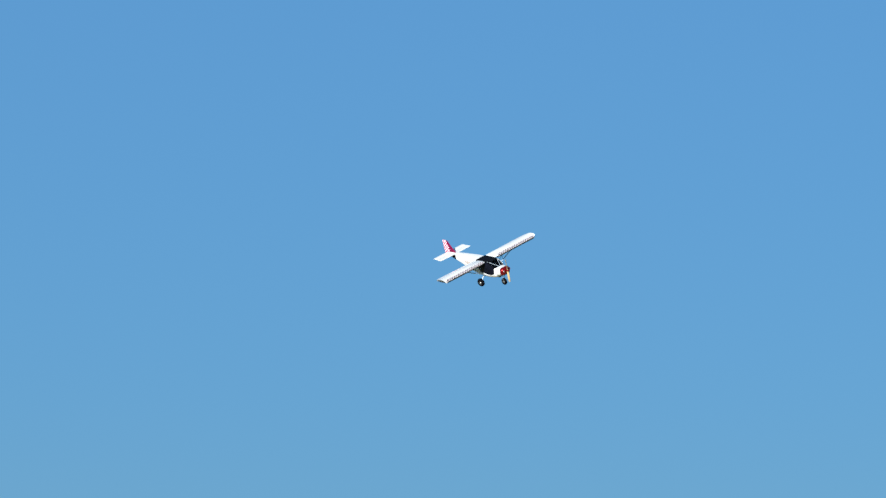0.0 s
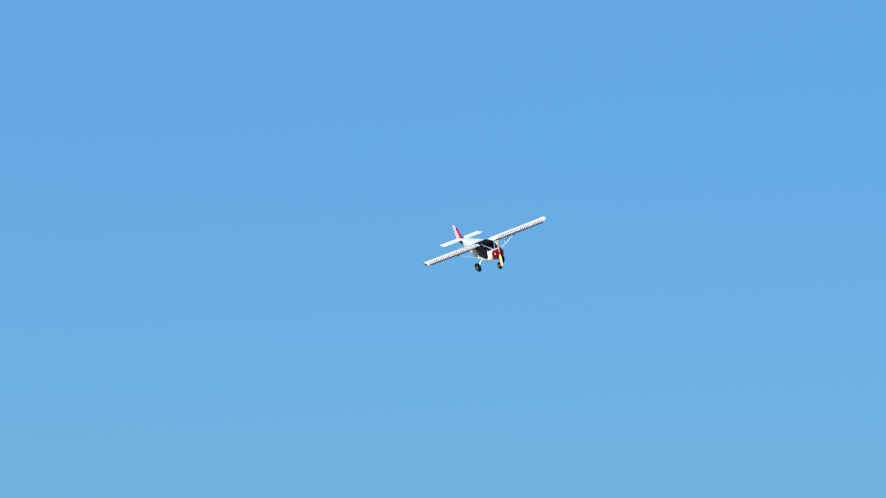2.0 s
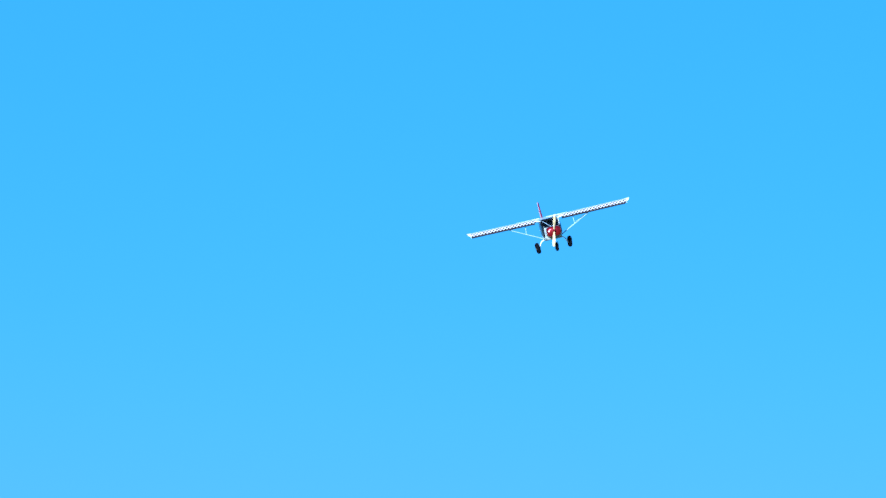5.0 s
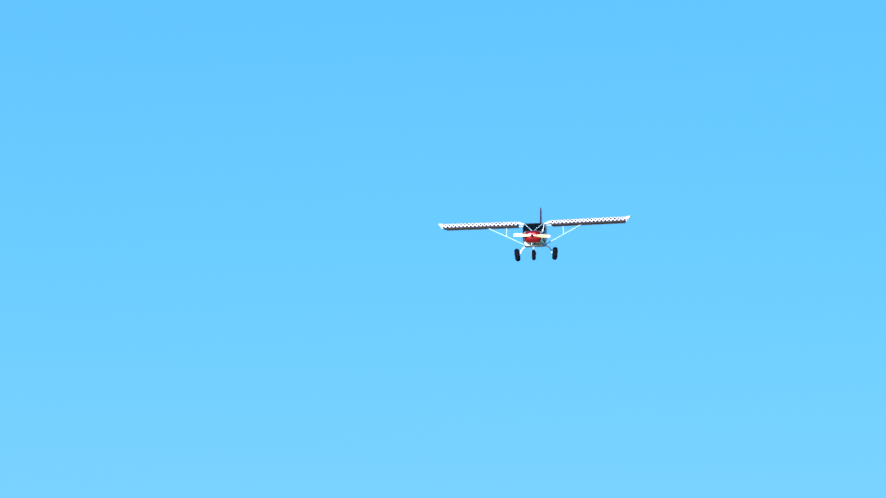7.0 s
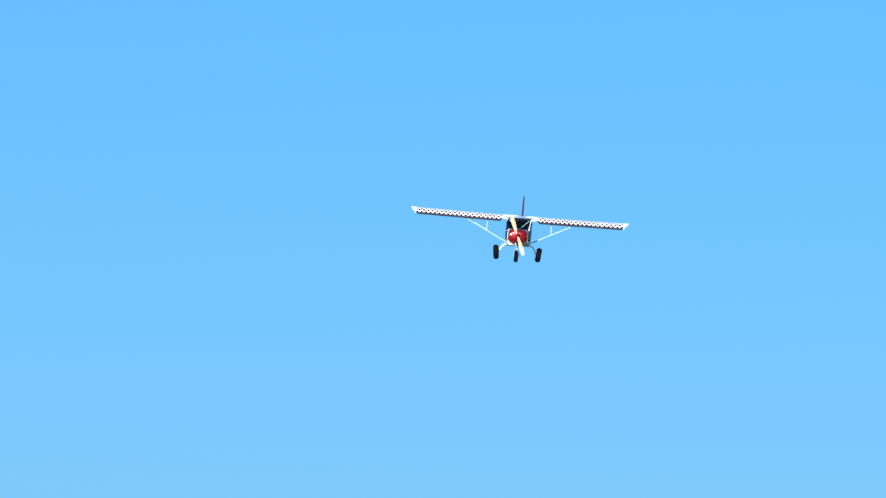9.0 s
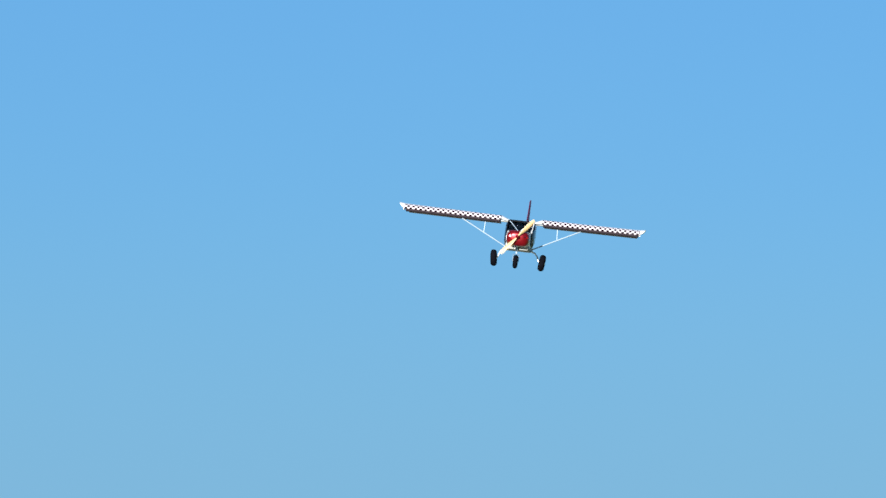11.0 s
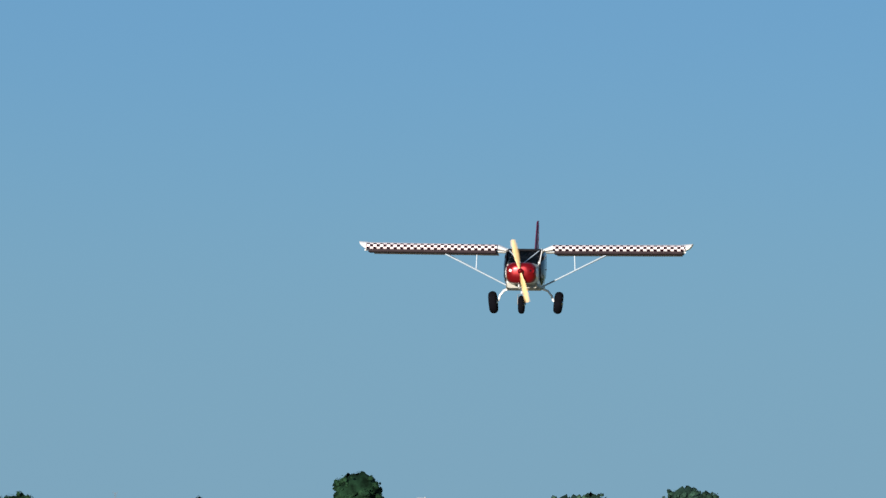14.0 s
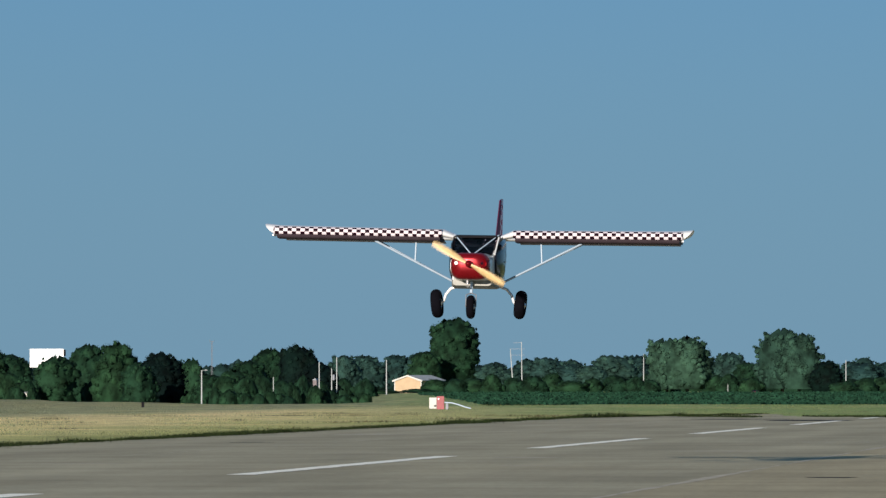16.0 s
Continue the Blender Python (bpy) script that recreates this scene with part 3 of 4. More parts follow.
def build_trees():
    rng = random.Random(31)
    protos = {
        "far": [make_tree(s, 12.0, 5.4, "far", 0.30, HAZED_LEAVES) for s in (21, 22, 23)],
        "round": [make_tree(s, 12.0, 5.4, "round", 0.20) for s in (1, 2, 3, 4)],
        "grey": [make_tree(s, 12.0, 5.4, "round", 0.20, HAZED_LEAVES) for s in (24, 25, 26)],
        "dark": [make_tree(s, 12.0, 5.4, "round", 0.20, SHADED_LEAVES) for s in (13, 14)],
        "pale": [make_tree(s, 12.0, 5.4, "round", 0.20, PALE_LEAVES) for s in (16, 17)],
        "tall": [make_tree(s, 18.0, 6.2, "tall", 0.22) for s in (5,)],
        "bush": [make_tree(s, 4.5, 3.8, "bush", 0.16) for s in (7, 8, 9)],
    }
    used = {kind: 0 for kind in protos}
    first = {id(p): True for ps in protos.values() for p in ps}
    size_of = {"round": (12.0, 5.4), "grey": (12.0, 5.4), "dark": (12.0, 5.4), "pale": (12.0, 5.4), "far": (12.0, 5.4), "tall": (18.0, 6.2), "bush": (4.5, 3.8)}

    def plant(kind, u, top, half, distance, label="", group=""):
        """u: bearing; top: height of the crown over the eye's level, in thousandths of the distance; half: half its width likewise."""
        proto = protos[kind][used[kind] % len(protos[kind])]
        used[kind] += 1
        h0, r0 = size_of[kind]
        x, y = spot(u, distance)
        z = ground_z(x, y)
        h = (1.75 + top / 1000 * distance - z) * 1.07
        w = half / 1000 * distance
        m = Matrix.Translation((x, y, z)) @ Matrix.Rotation(rng.uniform(0, 6.28), 4, "Z") @ Matrix.Diagonal((w / r0, w / r0, h / h0, 1))
        if first[id(proto)]:
            first[id(proto)] = False
            ob = proto
        else:
            ob = copy_thing(proto, Matrix())
        ob.matrix_basis = m
        tagged(ob, label or ("low rounded green shrub at the field's edge" if kind == "bush" else "full round tree with paler grey-green leaves" if kind == "pale" else "tree in the far tree line, shade put into its near-black leaves" if kind == "dark" else "tree far behind the field, haze tinted into its grey-green leaves" if kind == "grey" else "leafy green deciduous tree in the far tree line"), "shrub" if kind == "bush" else "tree", group or ("field hedge" if kind == "bush" else "far tree line"))
        return ob

    def at(kind, px, top, half, distance, label="", group=""):
        plant(kind, (px - 784) / 13.0, (683 - top) / 13.0, half / 13.0, distance, label, group)

    big = [
        ("round", 15, 624, 45, 1750), ("round", 98, 629, 46, 1300), ("round", 160, 606, 44, 1380), ("round", 205, 606, 44, 1280),
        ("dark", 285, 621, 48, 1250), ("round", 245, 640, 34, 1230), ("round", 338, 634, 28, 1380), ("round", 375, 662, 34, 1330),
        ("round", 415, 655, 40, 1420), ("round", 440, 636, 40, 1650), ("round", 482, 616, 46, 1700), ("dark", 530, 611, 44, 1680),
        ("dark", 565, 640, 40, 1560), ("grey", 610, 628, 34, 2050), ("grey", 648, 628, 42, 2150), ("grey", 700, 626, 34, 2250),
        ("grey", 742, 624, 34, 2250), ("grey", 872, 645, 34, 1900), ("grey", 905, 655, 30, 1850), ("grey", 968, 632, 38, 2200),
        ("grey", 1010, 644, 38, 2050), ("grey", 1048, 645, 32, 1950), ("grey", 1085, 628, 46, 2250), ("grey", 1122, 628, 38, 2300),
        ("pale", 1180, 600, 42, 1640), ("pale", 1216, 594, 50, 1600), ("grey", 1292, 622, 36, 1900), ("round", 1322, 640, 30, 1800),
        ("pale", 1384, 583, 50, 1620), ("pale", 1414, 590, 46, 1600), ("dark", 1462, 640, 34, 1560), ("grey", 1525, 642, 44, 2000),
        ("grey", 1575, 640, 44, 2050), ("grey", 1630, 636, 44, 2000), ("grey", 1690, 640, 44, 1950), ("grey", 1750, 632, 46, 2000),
        ("round", -30, 618, 50, 1700), ("round", -100, 625, 52, 1500), ("round", -180, 620, 52, 1500),
    ]
    for row in big:
        at(*row)
    at("tall", 801, 562, 47, 2000, "tall dense green tree standing above the tree line")
    at("round", 752, 620, 34, 1985)
    for row in ((556, 682, 18, 1205), (56, 686, 14, 1225), (30, 684, 22, 1225), (1125, 666, 26, 1585), (1152, 672, 24, 1580), (1497, 674, 34, 1530), (1330, 668, 26, 1590), (1290, 662, 26, 1600)):
        at("bush", *row)
    px = -300
    while px < 1900:
        at("far", px, rng.uniform(632, 652), rng.uniform(24, 40), rng.uniform(2350, 2600), "distant tree in the closed wood behind, haze in its leaf colour", "distant wood")
        px += rng.uniform(22, 36)
    # low scrub along the brow of the field
    px = 380
    while px < 660:
        at("bush", px, 683 if 545 < px < 568 else rng.uniform(684, 702), rng.uniform(12, 26), rng.uniform(1130, 1210))
        px += rng.uniform(12, 26)
    px = -200
    while px < 1850:
        if not (125 < px < 152 or 222 < px < 348):
            at("bush", px, rng.uniform(660, 676) if px < 640 or px > 850 else rng.uniform(688, 694) if 672 < px < 764 else rng.uniform(664, 674), rng.uniform(22, 40), rng.uniform(1250, 1450) if px < 600 else rng.uniform(1650, 1850))
        px += rng.uniform(22, 40)


build_trees()


# ---- things at the far edge of the field ----
def post_at(px, top, base, distance, name, label, category, arms=0, radius=0.16, mat=POLE_WOOD, tilt=0.0):
    x, y = spot((px - 784) / 13.0, distance)
    z0 = 1.75 + (683 - base) / 13000 * distance
    z0 = min(z0, ground_z(x, y))
    h = 1.75 + (683 - top) / 13000 * distance - z0
    ob = thing(name, Matrix.Translation((x, y, z0)) @ Matrix.Rotation(radians(tilt), 4, "Y"), label, category, "poles along the far road")
    bm = bmesh.new()
    tube(bm, [(0, 0, -0.4), (0, 0, h * 0.5), (0, 0, h)], [radius * 0.75, radius * 0.62, radius * 0.5], 8)
    part("shaft", bm, mat, ob)
    for k in range(arms):
        bm = bmesh.new()
        box(bm, -1.1, 1.1, -0.06 - radius, 0.06 - radius, h - 0.5 - 0.9 * k, h - 0.36 - 0.9 * k, 0.01)
        arm = part("crossarm", bm, mat, ob)
        for q in (-0.95, 0.0, 0.95):
            bm = bmesh.new()
            lathe(bm, [(0.05, 0), (0.07, 0.06), (0.04, 0.12), (0.06, 0.18), (0.02, 0.24)], 8, Matrix.Translation((q, -radius, h - 0.36 - 0.9 * k)))
            part("insulator", bm, STEEL, arm)
    return ob


def build_far_things():
    pole = "weathered pale wooden utility pole before the trees"
    fitted = {}
    fitted[357] = post_at(357, 655, 718, 1150, "utility_pole", pole, "pole", 0, 0.17)
    post_at(484, 667, 690, 1225, "utility_pole", pole, "pole", 0, 0.12)
    post_at(565, 641, 690, 1240, "utility_pole", pole, "pole", 0, 0.16)
    fitted[587] = post_at(587, 652, 704, 1225, "utility_pole", pole, "pole", 0, 0.15)
    post_at(596, 632, 690, 1245, "utility_pole", pole, "pole", 0, 0.15)
    post_at(684, 637, 698, 1750, "utility_pole", pole, "pole", 0, 0.22)
    post_at(1139, 627, 690, 1660, "utility_pole", pole, "pole", 0, 0.17)
    post_at(1497, 638, 690, 1550, "utility_pole", pole, "pole", 0, 0.17)
    post_at(1288, 681, 692, 1540, "fence_post", "short pale wooden fence post by the crop", "post", 0, 0.12)
    # street lamp head on the near pole's top, transformer on another
    for px, top, d, name, label in ((357, 655, 1150, "lamp_arm", "short arm with pale lamp head"), (587, 652, 1225, "transformer", "grey pole transformer")):
        pole_ob = fitted[px]
        high = 1.75 + (683 - top) / 13000 * d - pole_ob.matrix_basis.translation.z
        bm = bmesh.new()
        if name == "lamp_arm":
            tube(bm, [(0, 0, high - 0.15), (0.35, 0, high - 0.02), (0.6, 0, high)], 0.04, 6)
            box(bm, 0.5, 0.95, -0.12, 0.12, high - 0.05, high + 0.06, 0.03)
        else:
            lathe(bm, [(0.1, 0), (0.24, 0.02), (0.25, 0.85), (0.2, 0.92), (0.05, 1.0)], 12, Matrix.Translation((0.34, 0, high - 2.0)))
        part(name, bm, POLE_WOOD if name == "lamp_arm" else STEEL, pole_ob, label)
    # pale house end glimpsed among the trees
    x, y = spot((557 - 784) / 13.0, 1235)
    glimpse = thing("outbuilding", Matrix.Translation((x, y, ground_z(x, y))), "small weathered pinkish-white outbuilding among the trees", "shed")
    zb = 1.75 + (683 - 668) * 1235 / 13000 - ground_z(x, y)
    bm = bmesh.new()
    box(bm, -0.32, 0.32, 0, 2.5, 0, zb - 0.5, 0.02)
    part("wall", bm, PINKISH, glimpse)
    bm = bmesh.new()
    loft(bm, [[(-0.37, q, zb - 0.5), (0.37, q, zb - 0.5), (0.37, q, zb - 0.45), (0.05, q, zb - 0.15), (-0.37, q, zb - 0.4)] for q in (-0.15, 2.6)])
    part("roof", bm, STEEL, glimpse, smooth=0)
    # lattice-armed power line tower: two legs and crossarms
    x, y = spot((915 - 784) / 13.0, 1800)
    z0, sc = ground_z(x, y), 1800 / 13000
    tower = thing("power_tower", Matrix.Translation((x, y, z0)), "tall pale two-legged power line tower", "pylon")
    top = 1.75 + (683 - 605) * sc - z0
    for px0, px1, t in ((909, 903, 0.86), (924, 923, 1.0)):
        bm = bmesh.new()
        tube(bm, [((px0 - 915) * sc, 0, -0.5), ((px1 - 915) * sc, 0, top * t)], [0.16, 0.09], 8)
        part("leg", bm, POLE_WOOD, tower)
    for h, half in ((top * 0.985, 1.0), (top * 0.86, 1.7), (top * 0.74, 1.7)):
        bm = bmesh.new()
        box(bm, -half, half * 1.15, -0.05, 0.05, h - 0.035, h + 0.035, 0.01)
        part("crossarm", bm, STEEL, tower)
    # thin lattice mast over the left wood
    x, y = spot((375 - 784) / 13.0, 2300)
    z0, sc = ground_z(x, y), 2300 / 13000
    mast = thing("radio_mast", Matrix.Translation((x, y, z0)), "thin grey radio mast rising over the trees", "mast")
    top = 1.75 + (683 - 603) * sc - z0
    for k in range(3):
        a = 2 * math.pi * k / 3
        bm = bmesh.new()
        tube(bm, [(0.3 * math.cos(a), 0.3 * math.sin(a), -0.3), (0.22 * math.cos(a), 0.22 * math.sin(a), top)], 0.05, 6)
        part("leg", bm, STEEL, mast)
    for k in range(14):
        bm = bmesh.new()
        z = top * (k + 0.5) / 14
        tube(bm, [(-0.3, 0, z - 0.3), (0.3, 0, z + 0.3)], 0.035, 5)
        part("brace", bm, STEEL, mast)
    for q in (-0.7, 0.7):
        bm = bmesh.new()
        tube(bm, [(0, 0, top - 0.2), (q, 0, top - 0.2), (q, 0, top + 0.4)], 0.06, 6)
        part("antenna", bm, STEEL, mast)

    # house with a tan gable end and a long metal roof
    d = 1900
    x, y = spot((722 - 784) / 13.0, d)
    sc = d / 13000
    z0 = 1.75 + (683 - 692) * sc
    house = thing("house", Matrix.Translation((x, y, z0)) @ Matrix.Rotation(radians(-17), 4, "Z"), "tan gabled house with white trim and grey metal roof", "house")
    w, eave, ridge, long = 25.5 * sc, 18.5 * sc, 26.5 * sc, 15.0
    bm = bmesh.new()
    loft(bm, [[(-w, q, -1), (w, q, -1), (w, q, eave), (0, q, ridge), (-w, q, eave)] for q in (0, long)])
    part("wall", bm, TAN, house, "tan clad wall", smooth=0)
    for s in (-1, 1):
        bm = bmesh.new()
        loft(bm, [[(0, q, ridge + 0.05), (s * (w + 0.5), q, eave - 0.12), (s * (w + 0.5), q, eave + 0.06), (0, q, ridge + 0.23)] for q in (-0.4, long + 0.4)])
        roof = part("roof", bm, ROOF, house, "grey ribbed metal roof slope", smooth=0)
        bm = bmesh.new()
        loft(bm, [[(0, q, ridge - 0.12), (s * (w + 0.52), q, eave - 0.42), (s * (w + 0.52), q, eave - 0.02), (0, q, ridge + 0.24)] for q in (-0.52, -0.41)])
        part("barge_board", bm, TRIM, roof, "white barge board", smooth=0)
        bm = bmesh.new()
        box(bm, s * w - 0.12, s * w + 0.12, -0.08, 0.1, -1, eave - 0.1)
        part("corner_trim", bm, TRIM, house, "white corner trim", smooth=0)

    # white hoarding over the trees
    d = 1550
    x, y = spot((83 - 784) / 13.0, d)
    sc = d / 13000
    z0 = ground_z(x, y)
    board = thing("billboard", Matrix.Translation((x, y, z0)) @ Matrix.Rotation(radians(-5), 4, "Z"), "large pale white billboard half hidden by trees", "billboard")
    b0, b1 = 1.75 + (683 - 650) * sc - z0, 1.75 + (683 - 617) * sc - z0
    bm = bmesh.new()
    box(bm, -31 * sc, 31 * sc, -0.15, 0.15, b0, b1, 0.04)
    part("panel", bm, BOARD, board)
    for q0, q1, h0, h1 in ((-24, -4, 0.52, 0.66), (4, 22, 0.60, 0.72), (-27, -10, 0.78, 0.86)):
        bm = bmesh.new()
        box(bm, q0 * sc, q1 * sc, -0.165, -0.154, b0 + (b1 - b0) * h0, b0 + (b1 - b0) * h1)
        part("printed_area", bm, PALE_PRINT, board, "faint pale blue printed area")
    bm = bmesh.new()
    box(bm, 31 * sc + 0.02, 34.5 * sc, -0.1, 0.2, b0 + 2.4, b1 - 0.2, 0.03)
    part("side_box", bm, BLACK, board, "dark lamp box at the panel's end")
    for q in (-18, 0, 18):
        bm = bmesh.new()
        tube(bm, [(q * sc, 0.32, -0.5), (q * sc, 0.32, b1 - 0.4)], 0.16, 8)
        part("post", bm, STEEL, board)

    # shed walls glimpsed through the trees, and a parked car
    x, y = spot((48 - 784) / 13.0, 1235)
    shed = thing("shed", Matrix.Translation((x, y, ground_z(x, y))), "small pale shed with grey roof glimpsed between the trees", "shed")
    zb = 1.75 - 8 * 1235 / 13000 - ground_z(x, y)
    bm = bmesh.new()
    box(bm, -0.5, 0.4, 0, 3, 0, zb - 0.5, 0.02)
    part("wall", bm, TRIM, shed)
    bm = bmesh.new()
    loft(bm, [[(-0.56, q, zb - 0.5), (0.46, q, zb - 0.5), (0.46, q, zb - 0.45), (-0.05, q, zb - 0.2), (-0.56, q, zb - 0.45)] for q in (-0.2, 3.2)])
    part("roof", bm, STEEL, shed, smooth=0)
    x, y = spot((1339 - 784) / 13.0, 1535)
    car = thing("car", Matrix.Translation((x, y, ground_z(x, y) + 0.05) ) @ Matrix.Scale(0.6, 4), "red and white car parked before the far trees", "car")
    for name, mat, x0, x1, z0, z1 in (("body", FIN_RED, -2.1, 0.9, 0.3, 1.0), ("bonnet", BOARD, 0.9, 2.2, 0.3, 0.85), ("cabin", GLAZING, -1.6, 0.6, 1.0, 1.5)):
        bm = bmesh.new()
        box(bm, x0, x1, -0.8, 0.8, z0, z1, 0.14)
        part(name, bm, mat, car)
    for q in (-1.3, 1.3):
        for s in (-0.75, 0.75):
            bm = bmesh.new()
            lathe(bm, [(0.1, -0.1), (0.33, -0.1), (0.35, 0), (0.33, 0.1), (0.1, 0.1)], 16, Matrix.Translation((q, s, 0.33)) @ Matrix.Rotation(radians(90), 4, "X"))
            part("wheel", bm, RUBBER, car)

    # airfield marker: a white and a red board at an angle
    d = 545
    x, y = spot((773 - 784) / 13.0, d)
    z0 = ground_z(x, y)
    marker = thing("airfield_marker", Matrix.Translation((x, y, z0)), "weathered red and white airfield marker boards", "sign")
    bm = bmesh.new()
    box(bm, -0.56, -0.02, -0.04, 0.04, 0.08, 0.9, 0.02)
    part("white_board", bm, TRIM, marker, "white marker board")
    bm = bmesh.new()
    box(bm, -0.2, -0.04, -0.048, -0.042, 0.22, 0.34)
    part("dark_mark", bm, BLACK, marker, "dark notch on the white board")
    bm = bmesh.new()
    box(bm, 0.0, 0.56, -0.06, 0.02, 0.02, 1.0, 0.02)
    part("red_board", bm, SIGN_RED, marker, "red marker board")
    bm = bmesh.new()
    lathe(bm, [(0.02, -0.01), (0.065, -0.01), (0.06, 0.01), (0.02, 0.012)], 14, Matrix.Translation((0.14, -0.07, 0.80)) @ Matrix.Rotation(radians(90), 4, "X"))
    part("lamp", bm, LENS, marker, "pale round reflector")
    for q in (-0.45, 0.05, 0.48):
        bm = bmesh.new()
        tube(bm, [(q, 0.05, -0.3), (q, 0.05, 0.7)], 0.03, 6)
        part("leg", bm, STEEL, marker)
    x, y = spot((810 - 784) / 13.0, d + 6)
    pipe = thing("drain_pipe", Matrix.Translation((x, y, ground_z(x, y))), "pale bent drain pipe lying in the grass", "pipe")
    bm = bmesh.new()
    tube(bm, [(-1.0, 0, 0.52), (-0.5, 0, 0.50), (0.0, 0, 0.38), (0.5, 0, 0.2), (1.0, 0, 0.07)], 0.05, 10)
    part("barrel", bm, TUBE, pipe)
    bm = bmesh.new()
    box(bm, -0.9, -0.7, -0.1, 0.1, -0.2, 0.45, 0.02)
    part("block", bm, STEEL, pipe, "concrete block under the pipe")
    for px, base, top, half in ((253, 720, 712, 2.4), (1060, 736, 731, 1.6)):
        d = min(22750 / (base - 683), 1000)
        x, y = spot((px - 784) / 13.0, d)
        sc = d / 13000
        post = thing("marker_post", Matrix.Translation((x, y, ground_z(x, y))), "short black marker post in the grass", "post", "field markers")
        bm = bmesh.new()
        box(bm, -half * sc, half * sc, -half * sc, half * sc, -0.1, (base - top) * sc, 0.015)
        part("stake", bm, BLACK, post)
        bm = bmesh.new()
        lathe(bm, [(half * sc * 0.9, 0), (half * sc * 0.6, 0.05), (0.01, 0.07)], 10, Matrix.Translation((0, 0, (base - top) * sc)))
        part("cap", bm, RUBBER, post)


build_far_things()


# ---- the aeroplane: x forward, y to its left wing, z up ----
HUB = (1.56, 0.0, -0.78)


def airfoil(chord, thick, camber, n=14):
    """Points round a wing's section from the trailing edge over the top to the nose and back."""
    def at(s, sign):
        t = 5 * thick * (0.2969 * math.sqrt(s) - 0.126 * s - 0.3516 * s * s + 0.2843 * s ** 3 - 0.1015 * s ** 4)
        return -s * chord, camber * 4 * s * (1 - s) + sign * t
    steps = [(1 - math.cos(math.pi * k / n)) / 2 for k in range(n + 1)]
    return [at(s, 1) for s in steps[::-1]] + [at(s, -1) for s in steps[1:-1]]


def droop(y):
    """The wing rises a little from root to tip."""
    return -0.02 * (1 - (y - 0.74) / 3.5)


def wing_half(plane, s):
    name = "wing"
    full = airfoil(0.98, 0.17, 0.02)
    top = max(z for x, z in full)
    rings = []
    for y, drop, scale, dx in ((0.47, 0.18, 0.55, -0.10), (0.74, 0.063, 1.0, 0.0), (2.4, 0.047, 1.0, 0.0), (4.22, 0.03, 1.0, 0.0)):
        rings.append([(x + dx, s * y, (z - top) * scale - drop) for x, z in full])
    # the tip sweeps outwards at its top
    rings.append([(x * 0.98, s * (4.33 + 0.22 * step(-0.20, 0.0, z - top)), (z - top) - 0.05 * (1 - step(-0.12, 0.0, z - top))) for x, z in full])
    bm = bmesh.new()
    loft(bm, rings)
    wing = part(name, bm, WHITE, plane, "white wing with upswept tip")
    # checked slat wrapped round the leading edge
    arc = []
    for k in range(13):
        a = radians(100 - 138 * k / 12)
        arc.append((-0.09 + 0.15 * math.cos(a), -0.150 + 0.10 * math.sin(a)))
    inner = [(x * 0.7 - 0.05, (z + 0.07) * 0.82 - 0.088) for x, z in arc]
    run = [0.0]
    for p, q in zip(arc, arc[1:]):
        run.append(run[-1] + math.dist(p, q))
    bm = bmesh.new()
    uv = bm.loops.layers.uv.new("squares")
    n = 28
    ys = [0.76 + (4.35 - 0.76) * k / n for k in range(n + 1)]
    outer_rows = [[bm.verts.new((x, s * y, z + droop(y))) for x, z in arc] for y in ys]
    inner_rows = [[bm.verts.new((x, s * y, z + droop(y))) for x, z in inner] for y in ys]
    square = 0.092
    where = {}
    for y, row in zip(ys, outer_rows):
        for v, r in zip(row, run):
            where[v] = (y / square + 0.002, r / 0.08 + 0.15)
    for y, row in zip(ys, inner_rows):
        for v in row:
            where[v] = (0.5, 0.5)
    for rows in (outer_rows, inner_rows):
        for a, b in zip(rows, rows[1:]):
            for i in range(12):
                bm.faces.new((a[i], a[i + 1], b[i + 1], b[i]))
    for a, b in ((0, 0), (12, 12)):
        for i in range(n):
            bm.faces.new((outer_rows[i][a], outer_rows[i + 1][a], inner_rows[i + 1][a], inner_rows[i][a]))
    for i in range(12):
        for e in (0, n):
            bm.faces.new((outer_rows[e][i], outer_rows[e][i + 1], inner_rows[e][i + 1], inner_rows[e][i]))
    for f in bm.faces:
        for loop in f.loops:
            loop[uv].uv = where[loop.vert]
    part("slat", bm, CHECK, wing, "leading edge painted in dark and white checks")
    # dark lower skin behind the slat, full depth of the wing
    bm = bmesh.new()
    low = [(-0.01, -0.195), (0.022, -0.218), (0.005, -0.26), (-0.04, -0.295), (-0.45, -0.322), (-0.87, -0.315), (-0.94, -0.28), (-0.55, -0.22)]
    loft(bm, [[(x, s * y, z + droop(y)) for x, z in low] for y in (0.80, 2.5, 4.28)])
    part("lower_skin", bm, UNDERSIDE, wing, "dark maroon-grey lower wing skin")
    # flaperon hung under the trailing edge
    bm = bmesh.new()
    foil = airfoil(0.24, 0.026, 0.0, 8)
    loft(bm, [[(-0.97 + x * 0.97, s * y, -0.31 + droop(y) + z + x * 0.17) for x, z in foil] for y in (0.80, 4.22)])
    part("flaperon", bm, FLAP, wing, "grey drooped flaperon")
    for y in (1.0, 2.5, 4.0):
        bm = bmesh.new()
        loft(bm, [[(-0.68, s * (y + q), -0.20), (-1.05, s * (y + q), -0.30), (-1.05, s * (y + q), -0.34), (-0.85, s * (y + q), -0.34)] for q in (-0.012, 0.012)])
        part("hinge_arm", bm, ALUMINIUM, wing, smooth=0)
    bm = bmesh.new()
